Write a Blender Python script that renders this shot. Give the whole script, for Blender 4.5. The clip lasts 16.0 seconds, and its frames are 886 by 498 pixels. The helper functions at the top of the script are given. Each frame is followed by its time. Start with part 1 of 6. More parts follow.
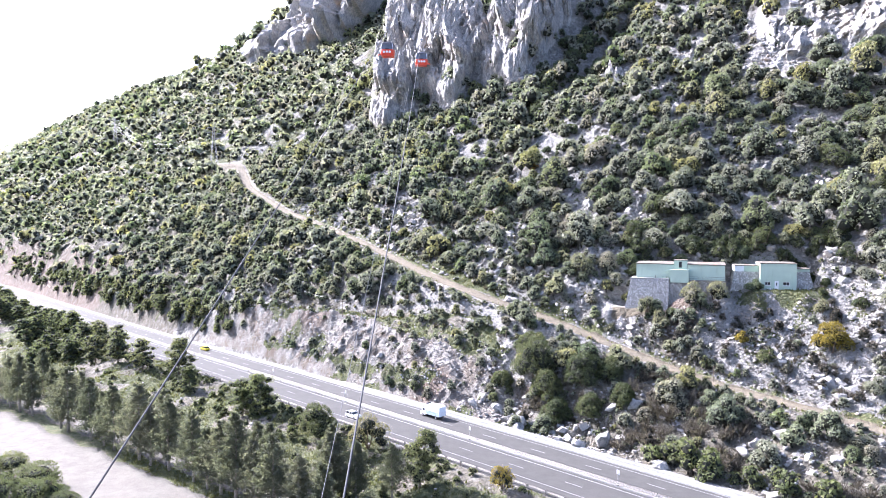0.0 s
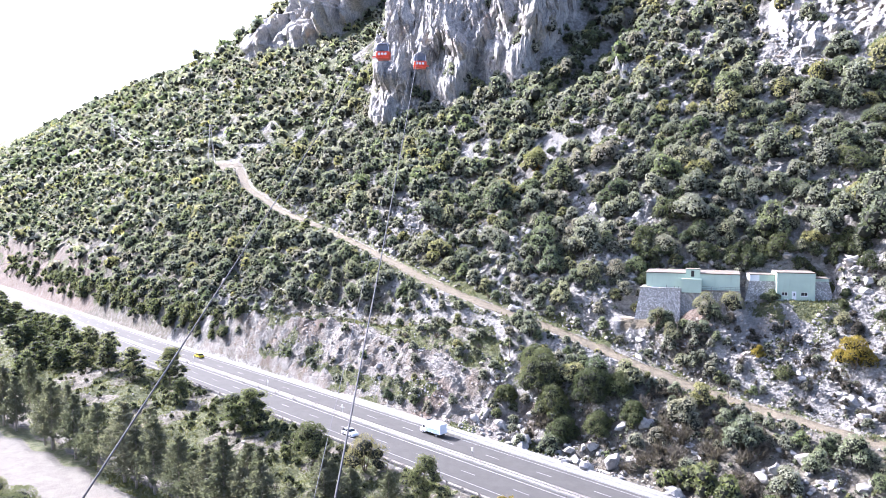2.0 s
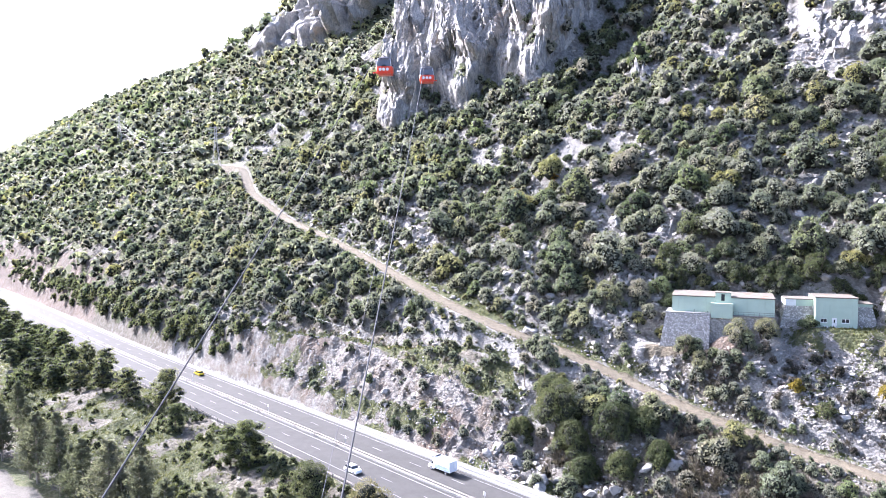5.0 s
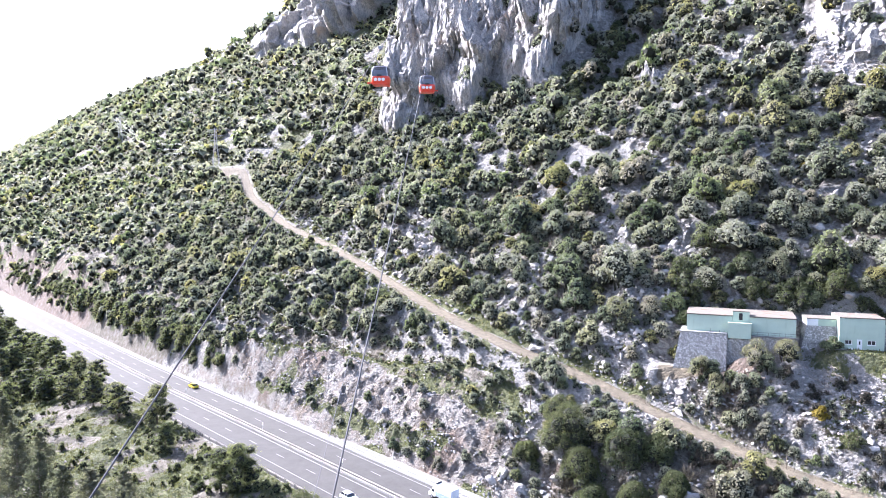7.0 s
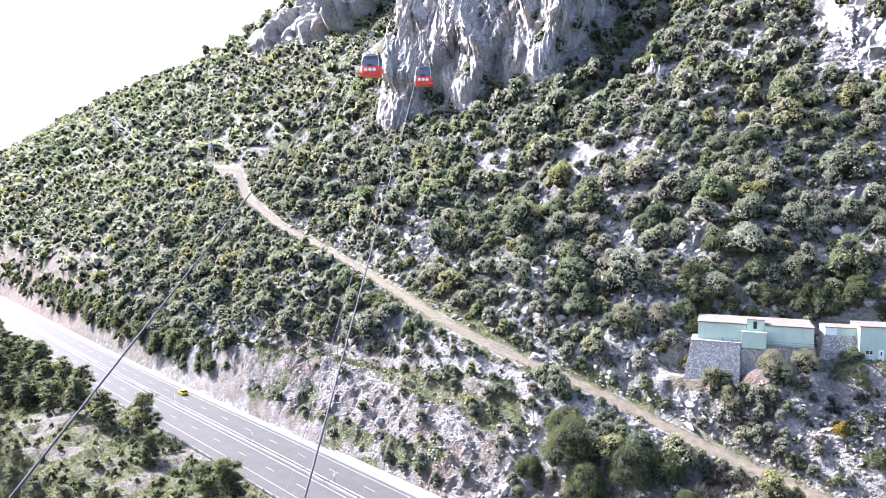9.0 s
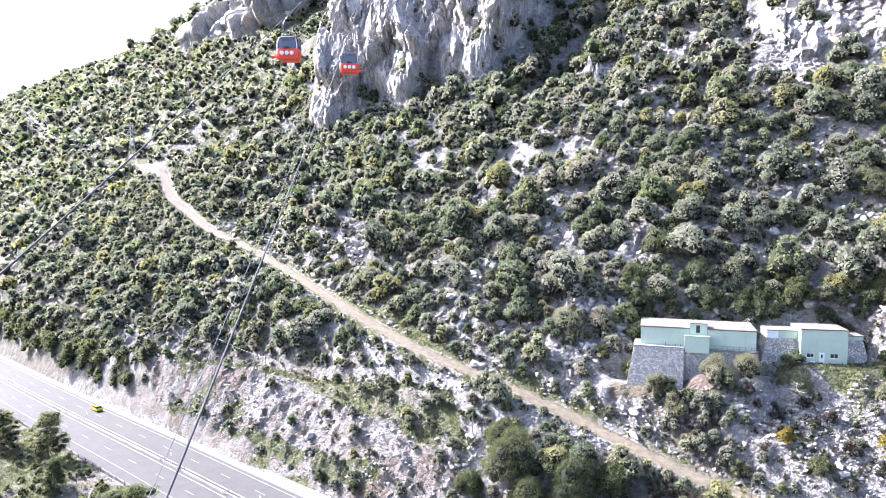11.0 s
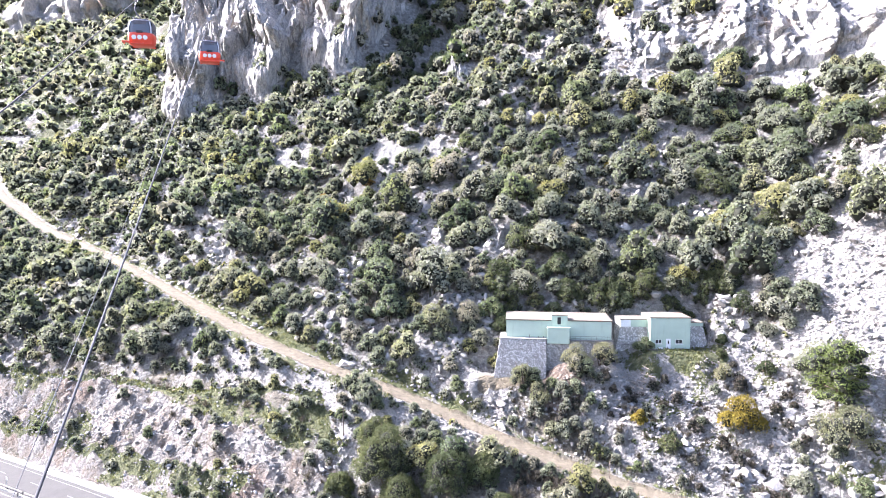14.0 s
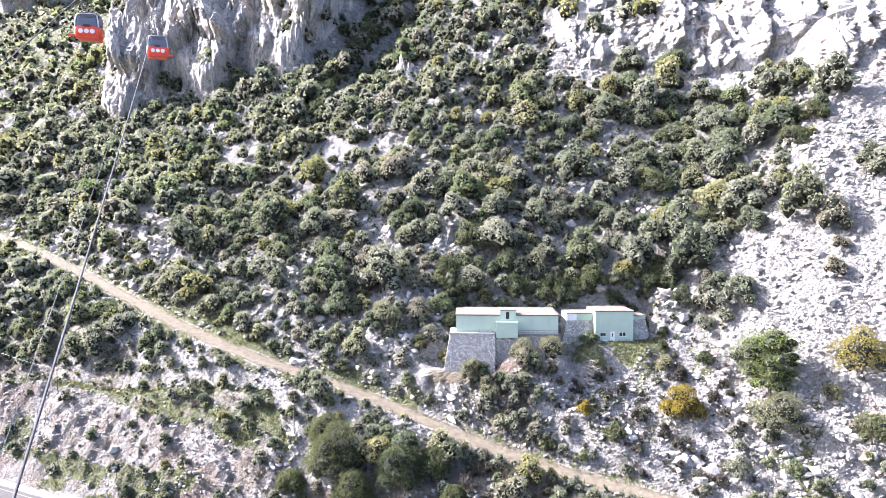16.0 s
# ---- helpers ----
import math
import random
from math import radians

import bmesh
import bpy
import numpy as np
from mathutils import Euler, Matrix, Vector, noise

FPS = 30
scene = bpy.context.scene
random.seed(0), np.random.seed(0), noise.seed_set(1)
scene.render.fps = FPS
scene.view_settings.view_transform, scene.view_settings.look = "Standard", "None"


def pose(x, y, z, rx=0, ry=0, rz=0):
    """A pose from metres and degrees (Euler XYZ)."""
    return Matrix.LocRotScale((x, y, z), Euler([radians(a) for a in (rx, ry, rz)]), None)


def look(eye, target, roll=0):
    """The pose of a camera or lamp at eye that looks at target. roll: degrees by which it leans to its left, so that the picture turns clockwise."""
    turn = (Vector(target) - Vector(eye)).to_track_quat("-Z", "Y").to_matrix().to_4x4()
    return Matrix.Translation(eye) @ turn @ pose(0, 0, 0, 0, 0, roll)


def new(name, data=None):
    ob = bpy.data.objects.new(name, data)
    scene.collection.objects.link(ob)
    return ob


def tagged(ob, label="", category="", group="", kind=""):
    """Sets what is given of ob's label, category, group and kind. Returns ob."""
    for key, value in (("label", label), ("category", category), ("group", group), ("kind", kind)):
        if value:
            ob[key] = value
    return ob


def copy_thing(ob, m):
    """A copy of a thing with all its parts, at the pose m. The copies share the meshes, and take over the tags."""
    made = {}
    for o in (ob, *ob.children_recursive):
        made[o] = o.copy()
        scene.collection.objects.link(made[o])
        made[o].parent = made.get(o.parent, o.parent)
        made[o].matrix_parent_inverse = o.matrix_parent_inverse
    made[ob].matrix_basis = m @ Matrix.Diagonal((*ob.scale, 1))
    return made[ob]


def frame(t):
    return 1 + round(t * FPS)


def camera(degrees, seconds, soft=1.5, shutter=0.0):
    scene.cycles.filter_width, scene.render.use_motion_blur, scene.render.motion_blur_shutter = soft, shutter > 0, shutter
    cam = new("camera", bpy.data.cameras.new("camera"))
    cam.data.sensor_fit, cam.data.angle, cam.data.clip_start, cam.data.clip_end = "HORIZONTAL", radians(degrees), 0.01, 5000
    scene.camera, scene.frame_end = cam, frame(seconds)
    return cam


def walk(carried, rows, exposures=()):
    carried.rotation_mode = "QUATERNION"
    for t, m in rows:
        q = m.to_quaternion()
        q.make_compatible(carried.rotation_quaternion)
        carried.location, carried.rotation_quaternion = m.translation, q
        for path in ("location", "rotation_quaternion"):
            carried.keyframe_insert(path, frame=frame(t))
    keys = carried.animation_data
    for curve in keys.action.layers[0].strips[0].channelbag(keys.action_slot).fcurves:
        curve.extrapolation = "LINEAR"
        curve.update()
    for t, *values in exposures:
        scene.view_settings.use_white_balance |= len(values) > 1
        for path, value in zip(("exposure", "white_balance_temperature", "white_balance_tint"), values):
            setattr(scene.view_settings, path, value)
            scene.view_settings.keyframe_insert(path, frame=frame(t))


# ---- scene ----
# The camera, flown forward and up over the lower slope, then turned to the right.
cam = camera(64.69, 16.0, soft=0.9)
walk(cam, [
    (0.0, look((0.00, 0.00, 46.00), (0.00, 99.90, 41.46), 0.00)),
    (0.5, look((0.17, 2.08, 46.83), (0.07, 101.97, 42.21), -0.03)),
    (1.0, look((0.17, 4.04, 47.53), (0.03, 103.92, 42.73), -0.05)),
    (1.5, look((0.14, 6.04, 48.33), (-0.04, 105.91, 43.24), -0.05)),
    (2.0, look((0.28, 8.05, 49.16), (0.00, 107.90, 43.71), -0.06)),
    (2.5, look((0.28, 10.02, 49.96), (-0.03, 109.85, 44.21), -0.07)),
    (3.0, look((0.33, 11.98, 50.84), (-0.04, 111.81, 44.89), -0.10)),
    (3.5, look((0.34, 13.96, 51.65), (-0.06, 113.78, 45.64), -0.10)),
    (4.0, look((0.34, 15.89, 52.57), (-0.23, 115.71, 46.50), -0.10)),
    (4.5, look((0.34, 17.87, 53.39), (-0.85, 117.68, 47.32), -0.10)),
    (5.0, look((0.50, 19.82, 54.31), (-1.38, 119.61, 48.20), -0.11)),
    (7.5, look((0.81, 29.81, 57.41), (-1.77, 129.58, 51.15), 0.13)),
    (8.0, look((0.84, 31.69, 57.46), (-1.78, 131.45, 51.17), 0.21)),
    (10.5, look((1.20, 41.80, 57.72), (1.02, 141.60, 51.39), 0.21)),
    (11.0, look((1.60, 43.74, 57.74), (7.98, 143.34, 51.48), 0.20)),
    (11.5, look((1.50, 44.80, 57.84), (15.75, 143.57, 51.52), 0.16)),
    (12.0, look((1.10, 45.20, 57.82), (20.23, 143.15, 51.46), 0.14)),
    (12.5, look((1.18, 45.29, 57.69), (22.52, 142.78, 51.35), 0.13)),
    (13.0, look((1.07, 45.34, 57.51), (24.00, 142.47, 51.19), 0.17)),
    (13.5, look((0.98, 45.04, 57.54), (25.15, 141.86, 51.14), 0.18)),
    (14.0, look((0.97, 44.63, 57.60), (26.37, 141.13, 51.12), 0.15)),
    (14.5, look((0.79, 44.20, 57.55), (27.89, 140.24, 51.00), 0.15)),
    (15.0, look((0.64, 43.87, 57.39), (29.83, 139.29, 50.86), 0.16)),
    (15.5, look((0.62, 43.55, 57.27), (31.84, 138.32, 50.71), 0.16)),
    (16.0, look((0.34, 43.20, 57.32), (32.71, 137.58, 50.64), 0.12)),
], exposures=[(0.0, 2.64, 5580, 22), (8.0, 2.64, 5580, 22), (11.5, 2.85, 5660, 22), (13.5, 2.93, 5740, 22), (16.0, 2.80, 5830, 22)])

# ---- light: low sun ahead and to the left, bright hazy sky ----
SUN_ELEVATION, SUN_TURN = radians(37), radians(-57)
world = bpy.data.worlds.new("sky")
scene.world = world
world.use_nodes = True
sky = world.node_tree.nodes.new("ShaderNodeTexSky")
sky.sky_type, sky.sun_disc = "NISHITA", False
sky.sun_elevation, sky.sun_rotation = SUN_ELEVATION, SUN_TURN
sky.air_density, sky.dust_density, sky.ozone_density = 1.0, 4.0, 1.0
world.node_tree.links.new(sky.outputs[0], world.node_tree.nodes["Background"].inputs[0])
world.node_tree.nodes["Background"].inputs[1].default_value = 0.095
sun = new("sun", bpy.data.lights.new("sun", "SUN"))
sun.data.energy, sun.data.angle, sun.data.color = 3.8, radians(0.6), (1.0, 0.95, 0.87)
sun_from = Vector((math.sin(SUN_TURN) * math.cos(SUN_ELEVATION), math.cos(SUN_TURN) * math.cos(SUN_ELEVATION), math.sin(SUN_ELEVATION)))
sun.matrix_world = look(sun_from * 500, (0, 0, 0))


# ---- materials ----
class Paint:
    """A node material with a small vocabulary."""

    def __init__(self, name, rough=0.8, metal=0.0):
        self.mat = bpy.data.materials.new(name)
        self.mat.use_nodes = True
        self.tree = self.mat.node_tree
        self.bsdf = self.tree.nodes["Principled BSDF"]
        self.bsdf.inputs["Roughness"].default_value = rough
        self.bsdf.inputs["Metallic"].default_value = metal
        self.coord = self.node("ShaderNodeTexCoord").outputs["Object"]

    def node(self, kind, **values):
        n = self.tree.nodes.new(kind)
        for k, v in values.items():
            n.inputs[k].default_value = v
        return n

    def link(self, a, b):
        self.tree.links.new(a, b)

    def noise(self, scale, detail=4.0, rough=0.6, coord=None, stretch=None):
        n = self.node("ShaderNodeTexNoise", Scale=scale, Detail=detail, Roughness=rough)
        c = coord or self.coord
        if stretch:
            m = self.node("ShaderNodeMapping")
            m.inputs["Scale"].default_value = stretch
            self.link(c, m.inputs[0])
            c = m.outputs[0]
        self.link(c, n.inputs["Vector"])
        return n.outputs["Fac"]

    def cells(self, scale, feature="F1", coord=None, stretch=None, output="Distance"):
        n = self.node("ShaderNodeTexVoronoi", Scale=scale)
        n.feature = feature
        c = coord or self.coord
        if stretch:
            m = self.node("ShaderNodeMapping")
            m.inputs["Scale"].default_value = stretch
            self.link(c, m.inputs[0])
            c = m.outputs[0]
        self.link(c, n.inputs["Vector"])
        return n.outputs[output]

    def attribute(self, name):
        n = self.tree.nodes.new("ShaderNodeAttribute")
        n.attribute_name = name
        return n.outputs["Fac"]

    def ramp(self, fac, *stops):
        n = self.tree.nodes.new("ShaderNodeValToRGB")
        els = n.color_ramp.elements
        while len(els) < len(stops):
            els.new(0.5)
        for e, (at, c) in zip(els, stops):
            e.position = at
            e.color = (*c, 1) if len(c) == 3 else c
        self.link(fac, n.inputs[0])
        return n.outputs[0]

    def value(self, fac, a, b, lo=0.0, hi=1.0):
        n = self.node("ShaderNodeMapRange")
        for k, v in zip((1, 2, 3, 4), (a, b, lo, hi)):
            n.inputs[k].default_value = v
        self.link(fac, n.inputs[0])
        return n.outputs[0]

    def sums(self, op, a, b):
        n = self.tree.nodes.new("ShaderNodeMath")
        n.operation = op
        for k, v in enumerate((a, b)):
            if isinstance(v, (int, float)):
                n.inputs[k].default_value = v
            else:
                self.link(v, n.inputs[k])
        return n.outputs[0]

    def mix(self, fac, a, b, kind="MIX"):
        n = self.tree.nodes.new("ShaderNodeMix")
        n.data_type, n.blend_type = "RGBA", kind
        for k, v in ((0, fac), (6, a), (7, b)):
            if isinstance(v, (int, float)):
                n.inputs[k].default_value = v
            elif isinstance(v, tuple):
                n.inputs[k].default_value = (*v, 1)
            else:
                self.link(v, n.inputs[k])
        return n.outputs[2]

    def color(self, c):
        if isinstance(c, tuple):
            self.bsdf.inputs["Base Color"].default_value = (*c, 1)
        else:
            self.link(c, self.bsdf.inputs["Base Color"])
        return self

    def bump(self, fac, strength=0.5, distance=0.1):
        n = self.node("ShaderNodeBump", Strength=strength, Distance=distance)
        self.link(fac, n.inputs["Height"])
        self.link(n.outputs[0], self.bsdf.inputs["Normal"])
        return self


def plain(name, c, rough=0.6, metal=0.0, vary=0.12, scale=3.0, bump=0.0):
    p = Paint(name, rough, metal)
    dark = tuple(v * (1 - vary * 1.6) for v in c)
    lite = tuple(min(1, v * (1 + vary)) for v in c)
    n = p.noise(scale, 6.0)
    p.color(p.ramp(n, (0.3, dark), (0.7, lite)))
    if bump:
        p.bump(p.noise(scale * 6, 4.0), 0.5, bump)
    return p.mat


def limestone(name, stretch, bump=0.5, each=0.0, tone=1.0, runs=0.6, cracks=0.0):
    """Pale grey karst with cracks, dark runs and ochre stains."""
    p = Paint(name, 0.85)
    body = p.ramp(p.noise(0.16, 8.0, 0.65), (0.28, (0.18, 0.184, 0.193)), (0.5, (0.26, 0.26, 0.265)), (0.72, (0.34, 0.336, 0.33)))
    body = p.mix(1.0, body, (tone * 1.05, tone * 0.99, tone * 0.88), "MULTIPLY")
    streak = p.value(p.noise(0.9, 7.0, 0.7, stretch=stretch), 0.47, 0.62)
    body = p.mix(p.sums("MULTIPLY", streak, runs), body, (0.14, 0.143, 0.15))
    fine = p.value(p.noise(2.6, 8.0, 0.75, stretch=stretch), 0.38, 0.66, 1.25, 0.45)
    body = p.mix(1.0, body, p.mix(fine, (0, 0, 0), (1, 1, 1)), "MULTIPLY")
    warped = p.node("ShaderNodeVectorMath")
    warped.operation = "ADD"
    swirl = p.node("ShaderNodeTexNoise", Scale=0.8, Detail=5.0)
    p.link(p.coord, swirl.inputs["Vector"])
    p.link(p.coord, warped.inputs[0])
    p.link(swirl.outputs["Color"], warped.inputs[1])
    crack = p.value(p.cells(0.55, "DISTANCE_TO_EDGE", coord=warped.outputs[0], stretch=stretch), 0.0, 0.03, 1.0, 0.0)
    body = p.mix(p.sums("MULTIPLY", crack, cracks), body, (0.09, 0.09, 0.09))
    ochre = p.value(p.noise(0.075, 4.0), 0.60, 0.74)
    body = p.mix(p.sums("MULTIPLY", ochre, 0.5), body, (0.42, 0.27, 0.15))
    if each:
        geo = p.tree.nodes.new("ShaderNodeNewGeometry")
        v = p.value(geo.outputs["Random Per Island"], 0, 1, 1 - each, 1 + each * 0.6)
        body = p.mix(1.0, body, p.mix(v, (0, 0, 0), (1, 1, 1)), "MULTIPLY")
    p.color(body)
    h = p.sums("ADD", p.noise(0.9, 10.0, 0.75, stretch=stretch), p.sums("MULTIPLY", crack, -0.2 * cracks))
    return p.bump(h, bump, 0.8).mat


ROCK = limestone("limestone", (1.0, 1.0, 0.32), 0.9, 0.0, 1.28, 0.75, 0.6)
BOULDER = limestone("boulder_limestone", (1.0, 1.0, 0.9), 0.3, 0.34, 1.30, 0.3)


def ground_paint():
    p = Paint("hillside", 0.95)
    soil = p.ramp(p.noise(0.6, 8.0, 0.7), (0.3, (0.085, 0.073, 0.052)), (0.5, (0.165, 0.147, 0.112)), (0.72, (0.30, 0.28, 0.235)))
    block = p.cells(0.75, output="Color", stretch=(1, 1, 1.3))
    stone = p.ramp(p.sums("ADD", p.sums("MULTIPLY", p.noise(1.3, 8.0, 0.7), 0.65), p.sums("MULTIPLY", block, 0.35)), (0.3, (0.14, 0.132, 0.115)), (0.5, (0.30, 0.287, 0.262)), (0.7, (0.46, 0.442, 0.41)))
    pebble = p.value(p.cells(2.7, "DISTANCE_TO_EDGE"), 0.0, 0.10, 1.0, 0.0)
    stone = p.mix(p.sums("MULTIPLY", pebble, 0.7), stone, (0.17, 0.16, 0.15))
    clay = p.ramp(p.noise(0.22, 7.0, 0.7), (0.30, (0.135, 0.096, 0.068)), (0.42, (0.200, 0.168, 0.134)), (0.54, (0.262, 0.243, 0.216)), (0.7, (0.38, 0.364, 0.336)))
    grass = p.ramp(p.noise(0.9, 8.0, 0.7), (0.3, (0.045, 0.055, 0.018)), (0.5, (0.095, 0.108, 0.038)), (0.65, (0.165, 0.158, 0.078)), (0.8, (0.23, 0.21, 0.13)))
    dirt = p.ramp(p.noise(0.8, 8.0, 0.65), (0.3, (0.096, 0.077, 0.050)), (0.55, (0.142, 0.119, 0.080)), (0.8, (0.205, 0.176, 0.124)))
    gravel = p.ramp(p.noise(0.4, 9.0, 0.7), (0.3, (0.090, 0.081, 0.066)), (0.6, (0.126, 0.115, 0.096)), (0.8, (0.165, 0.152, 0.130)))
    cleft = p.value(p.cells(0.9, "DISTANCE_TO_EDGE", stretch=(1, 1, 0.5)), 0.0, 0.09, 1.0, 0.0)
    clay = p.mix(p.sums("MULTIPLY", cleft, 0.25), clay, (0.13, 0.11, 0.10))
    reddish = p.ramp(p.noise(0.5, 7.0, 0.7), (0.3, (0.105, 0.068, 0.045)), (0.5, (0.185, 0.134, 0.100)), (0.75, (0.29, 0.242, 0.205)))
    clay = p.mix(p.sums("MULTIPLY", p.value(p.sums("ADD", p.attribute("rust"), p.sums("SUBTRACT", p.noise(0.3, 5.0, 0.7), 0.5)), 0.35, 0.7), 0.8), clay, reddish)
    broken = p.noise(0.6, 6.0, 0.7)

    def where(name, spread=0.5):
        return p.value(p.sums("ADD", p.attribute(name), p.sums("MULTIPLY", p.sums("SUBTRACT", broken, 0.5), spread * 2)), 0.42, 0.58)

    c = p.mix(where("stony"), soil, stone)
    chips = p.ramp(p.noise(2.2, 8.0, 0.75), (0.3, (0.15, 0.141, 0.126)), (0.46, (0.29, 0.277, 0.253)), (0.65, (0.43, 0.414, 0.386)))
    c = p.mix(where("scree"), c, p.mix(p.sums("MULTIPLY", pebble, 0.4), chips, (0.2, 0.195, 0.19)))
    c = p.mix(where("clay"), c, clay)
    c = p.mix(where("grass", 0.8), c, grass)
    c = p.mix(where("track", 0.25), c, dirt)
    c = p.mix(where("lot", 0.2), c, gravel)
    p.color(c)
    seam = p.value(p.cells(0.75, "DISTANCE_TO_EDGE", stretch=(1, 1, 1.3)), 0.0, 0.2, 1.0, 0.0)
    fine = p.sums("ADD", p.sums("ADD", p.noise(2.5, 8.0, 0.75), p.sums("MULTIPLY", seam, -0.5)), p.sums("MULTIPLY", pebble, -0.35))
    flat = p.value(p.sums("ADD", p.attribute("lot"), p.attribute("track")), 0, 1, 1.0, 0.12)
    return p.bump(p.sums("MULTIPLY", fine, flat), 1.0, 0.9).mat


GROUND = ground_paint()


def leaf_paint(name, *greens):
    """Small leaves, some light shining through; each bush and each leaf a little different."""
    p = Paint(name, 0.6)
    info = p.tree.nodes.new("ShaderNodeObjectInfo")
    geo = p.tree.nodes.new("ShaderNodeNewGeometry")
    kind = p.sums("FRACT", p.sums("ADD", p.attribute("tint"), info.outputs["Random"]), 0)
    stops = [((k + 0.5) / len(greens), g) for k, g in enumerate(greens)]
    c = p.ramp(kind, *stops)
    v = p.value(geo.outputs["Random Per Island"], 0, 1, 0.76, 1.22)
    v = p.sums("MULTIPLY", v, p.value(p.noise(3.6, 6.0, 0.75), 0.36, 0.66, 0.45, 1.4))
    c = p.mix(1.0, c, p.mix(v, (0, 0, 0), (1, 1, 1)), "MULTIPLY")
    p.color(c)
    p.bump(p.noise(4.0, 5.0, 0.75), 1.0, 0.45)
    glow = p.tree.nodes.new("ShaderNodeBsdfTranslucent")
    p.link(p.mix(1.0, c, (1.05, 1.1, 0.8), "MULTIPLY"), glow.inputs[0])
    both = p.node("ShaderNodeMixShader", Fac=0.38)
    p.link(p.bsdf.outputs[0], both.inputs[1])
    p.link(glow.outputs[0], both.inputs[2])
    p.link(both.outputs[0], p.tree.nodes["Material Output"].inputs[0])
    p.bsdf.inputs["Specular IOR Level"].default_value = 0.2
    return p.mat


SHRUB_LEAF = leaf_paint("maquis_leaf", (0.271, 0.287, 0.205), (0.346, 0.343, 0.274), (0.159, 0.190, 0.106), (0.346, 0.323, 0.140), (0.300, 0.311, 0.237), (0.337, 0.306, 0.248), (0.199, 0.239, 0.112), (0.284, 0.298, 0.226), (0.121, 0.152, 0.082), (0.314, 0.317, 0.252))
DARK_LEAF = leaf_paint("carob_leaf", (0.078, 0.096, 0.046), (0.104, 0.124, 0.058), (0.130, 0.145, 0.066))
OLIVE_LEAF = leaf_paint("olive_leaf", (0.255, 0.258, 0.158), (0.295, 0.282, 0.170))
YELLOW_LEAF = leaf_paint("turning_leaf", (0.27, 0.205, 0.030), (0.30, 0.235, 0.045))
STRAW_LEAF = leaf_paint("straw_leaf", (0.27, 0.235, 0.11), (0.24, 0.225, 0.12), (0.30, 0.24, 0.10))
AMBER_LEAF = leaf_paint("amber_leaf", (0.38, 0.25, 0.055), (0.34, 0.25, 0.07), (0.30, 0.26, 0.08))
RUST_LEAF = leaf_paint("rusty_leaf", (0.31, 0.185, 0.045), (0.27, 0.19, 0.07))
NEEDLE = leaf_paint("pine_needle", (0.180, 0.200, 0.085), (0.140, 0.162, 0.075), (0.205, 0.212, 0.100))
GREEN_NEEDLE = leaf_paint("green_pine_needle", (0.205, 0.255, 0.080), (0.170, 0.220, 0.068))
GREY_NEEDLE = leaf_paint("casuarina_needle", (0.205, 0.206, 0.146), (0.168, 0.175, 0.120), (0.145, 0.155, 0.105))
DRY_TWIG = leaf_paint("dry_twig", (0.120, 0.104, 0.088), (0.150, 0.130, 0.110), (0.095, 0.080, 0.064))
# near-black for crown cores, shade put into the colour; stems share it
INNER = plain("crown_shade_and_stems", (0.015, 0.017, 0.009), 0.95, vary=0.3, scale=2)
BARK = plain("bark", (0.15, 0.115, 0.085), 0.95, vary=0.3, scale=5, bump=0.05)
PALE_BARK = plain("pale_bark", (0.30, 0.26, 0.21), 0.95, vary=0.3, scale=5, bump=0.05)
GRASS_BLADE = leaf_paint("grass_blade", (0.10, 0.115, 0.035), (0.18, 0.17, 0.07), (0.12, 0.13, 0.045))


# ---- making meshes ----
def mesh_of(name, verts, faces, mats, index=None, smooth=False):
    me = bpy.data.meshes.new(name)
    me.from_pydata([tuple(v) for v in verts], [], [tuple(f) for f in faces])
    for m in mats:
        me.materials.append(m)
    if index is not None:
        me.polygons.foreach_set("material_index", np.asarray(index, np.int32))
    if smooth:
        me.polygons.foreach_set("use_smooth", np.ones(len(me.polygons), bool))
    me.update()
    return me


def quads_mesh(name, verts, quads, mats, index=None, smooth=False, tint=None):
    """A large mesh from arrays of points and four-cornered faces."""
    me = bpy.data.meshes.new(name)
    verts, quads = np.asarray(verts, np.float32), np.asarray(quads, np.int32)
    me.vertices.add(len(verts))
    me.vertices.foreach_set("co", verts.ravel())
    me.loops.add(quads.size)
    me.loops.foreach_set("vertex_index", quads.ravel())
    me.polygons.add(len(quads))
    me.polygons.foreach_set("loop_start", np.arange(0, quads.size, quads.shape[1], dtype=np.int32))
    for m in mats:
        me.materials.append(m)
    if index is not None:
        me.polygons.foreach_set("material_index", np.asarray(index, np.int32))
    me.polygons.foreach_set("use_smooth", np.full(len(quads), bool(smooth)))
    me.update(calc_edges=True)
    if tint is not None:
        a = me.attributes.new("tint", "FLOAT", "POINT")
        a.data.foreach_set("value", np.asarray(tint, np.float32))
    return me


def grid_faces(rows, cols):
    k = np.arange(rows * cols).reshape(rows, cols)
    return np.stack([k[:-1, :-1], k[:-1, 1:], k[1:, 1:], k[1:, :-1]], -1).reshape(-1, 4)


def part(name, bm, material, parent=None, label="", smooth=False):
    """Links a bmesh as one mesh object under a thing or a part."""
    me = bpy.data.meshes.new(name)
    bm.to_mesh(me)
    bm.free()
    me.materials.append(material)
    if smooth:
        me.polygons.foreach_set("use_smooth", np.ones(len(me.polygons), bool))
    ob = new(name, me)
    if parent is not None:
        ob.parent = parent
    return tagged(ob, label)


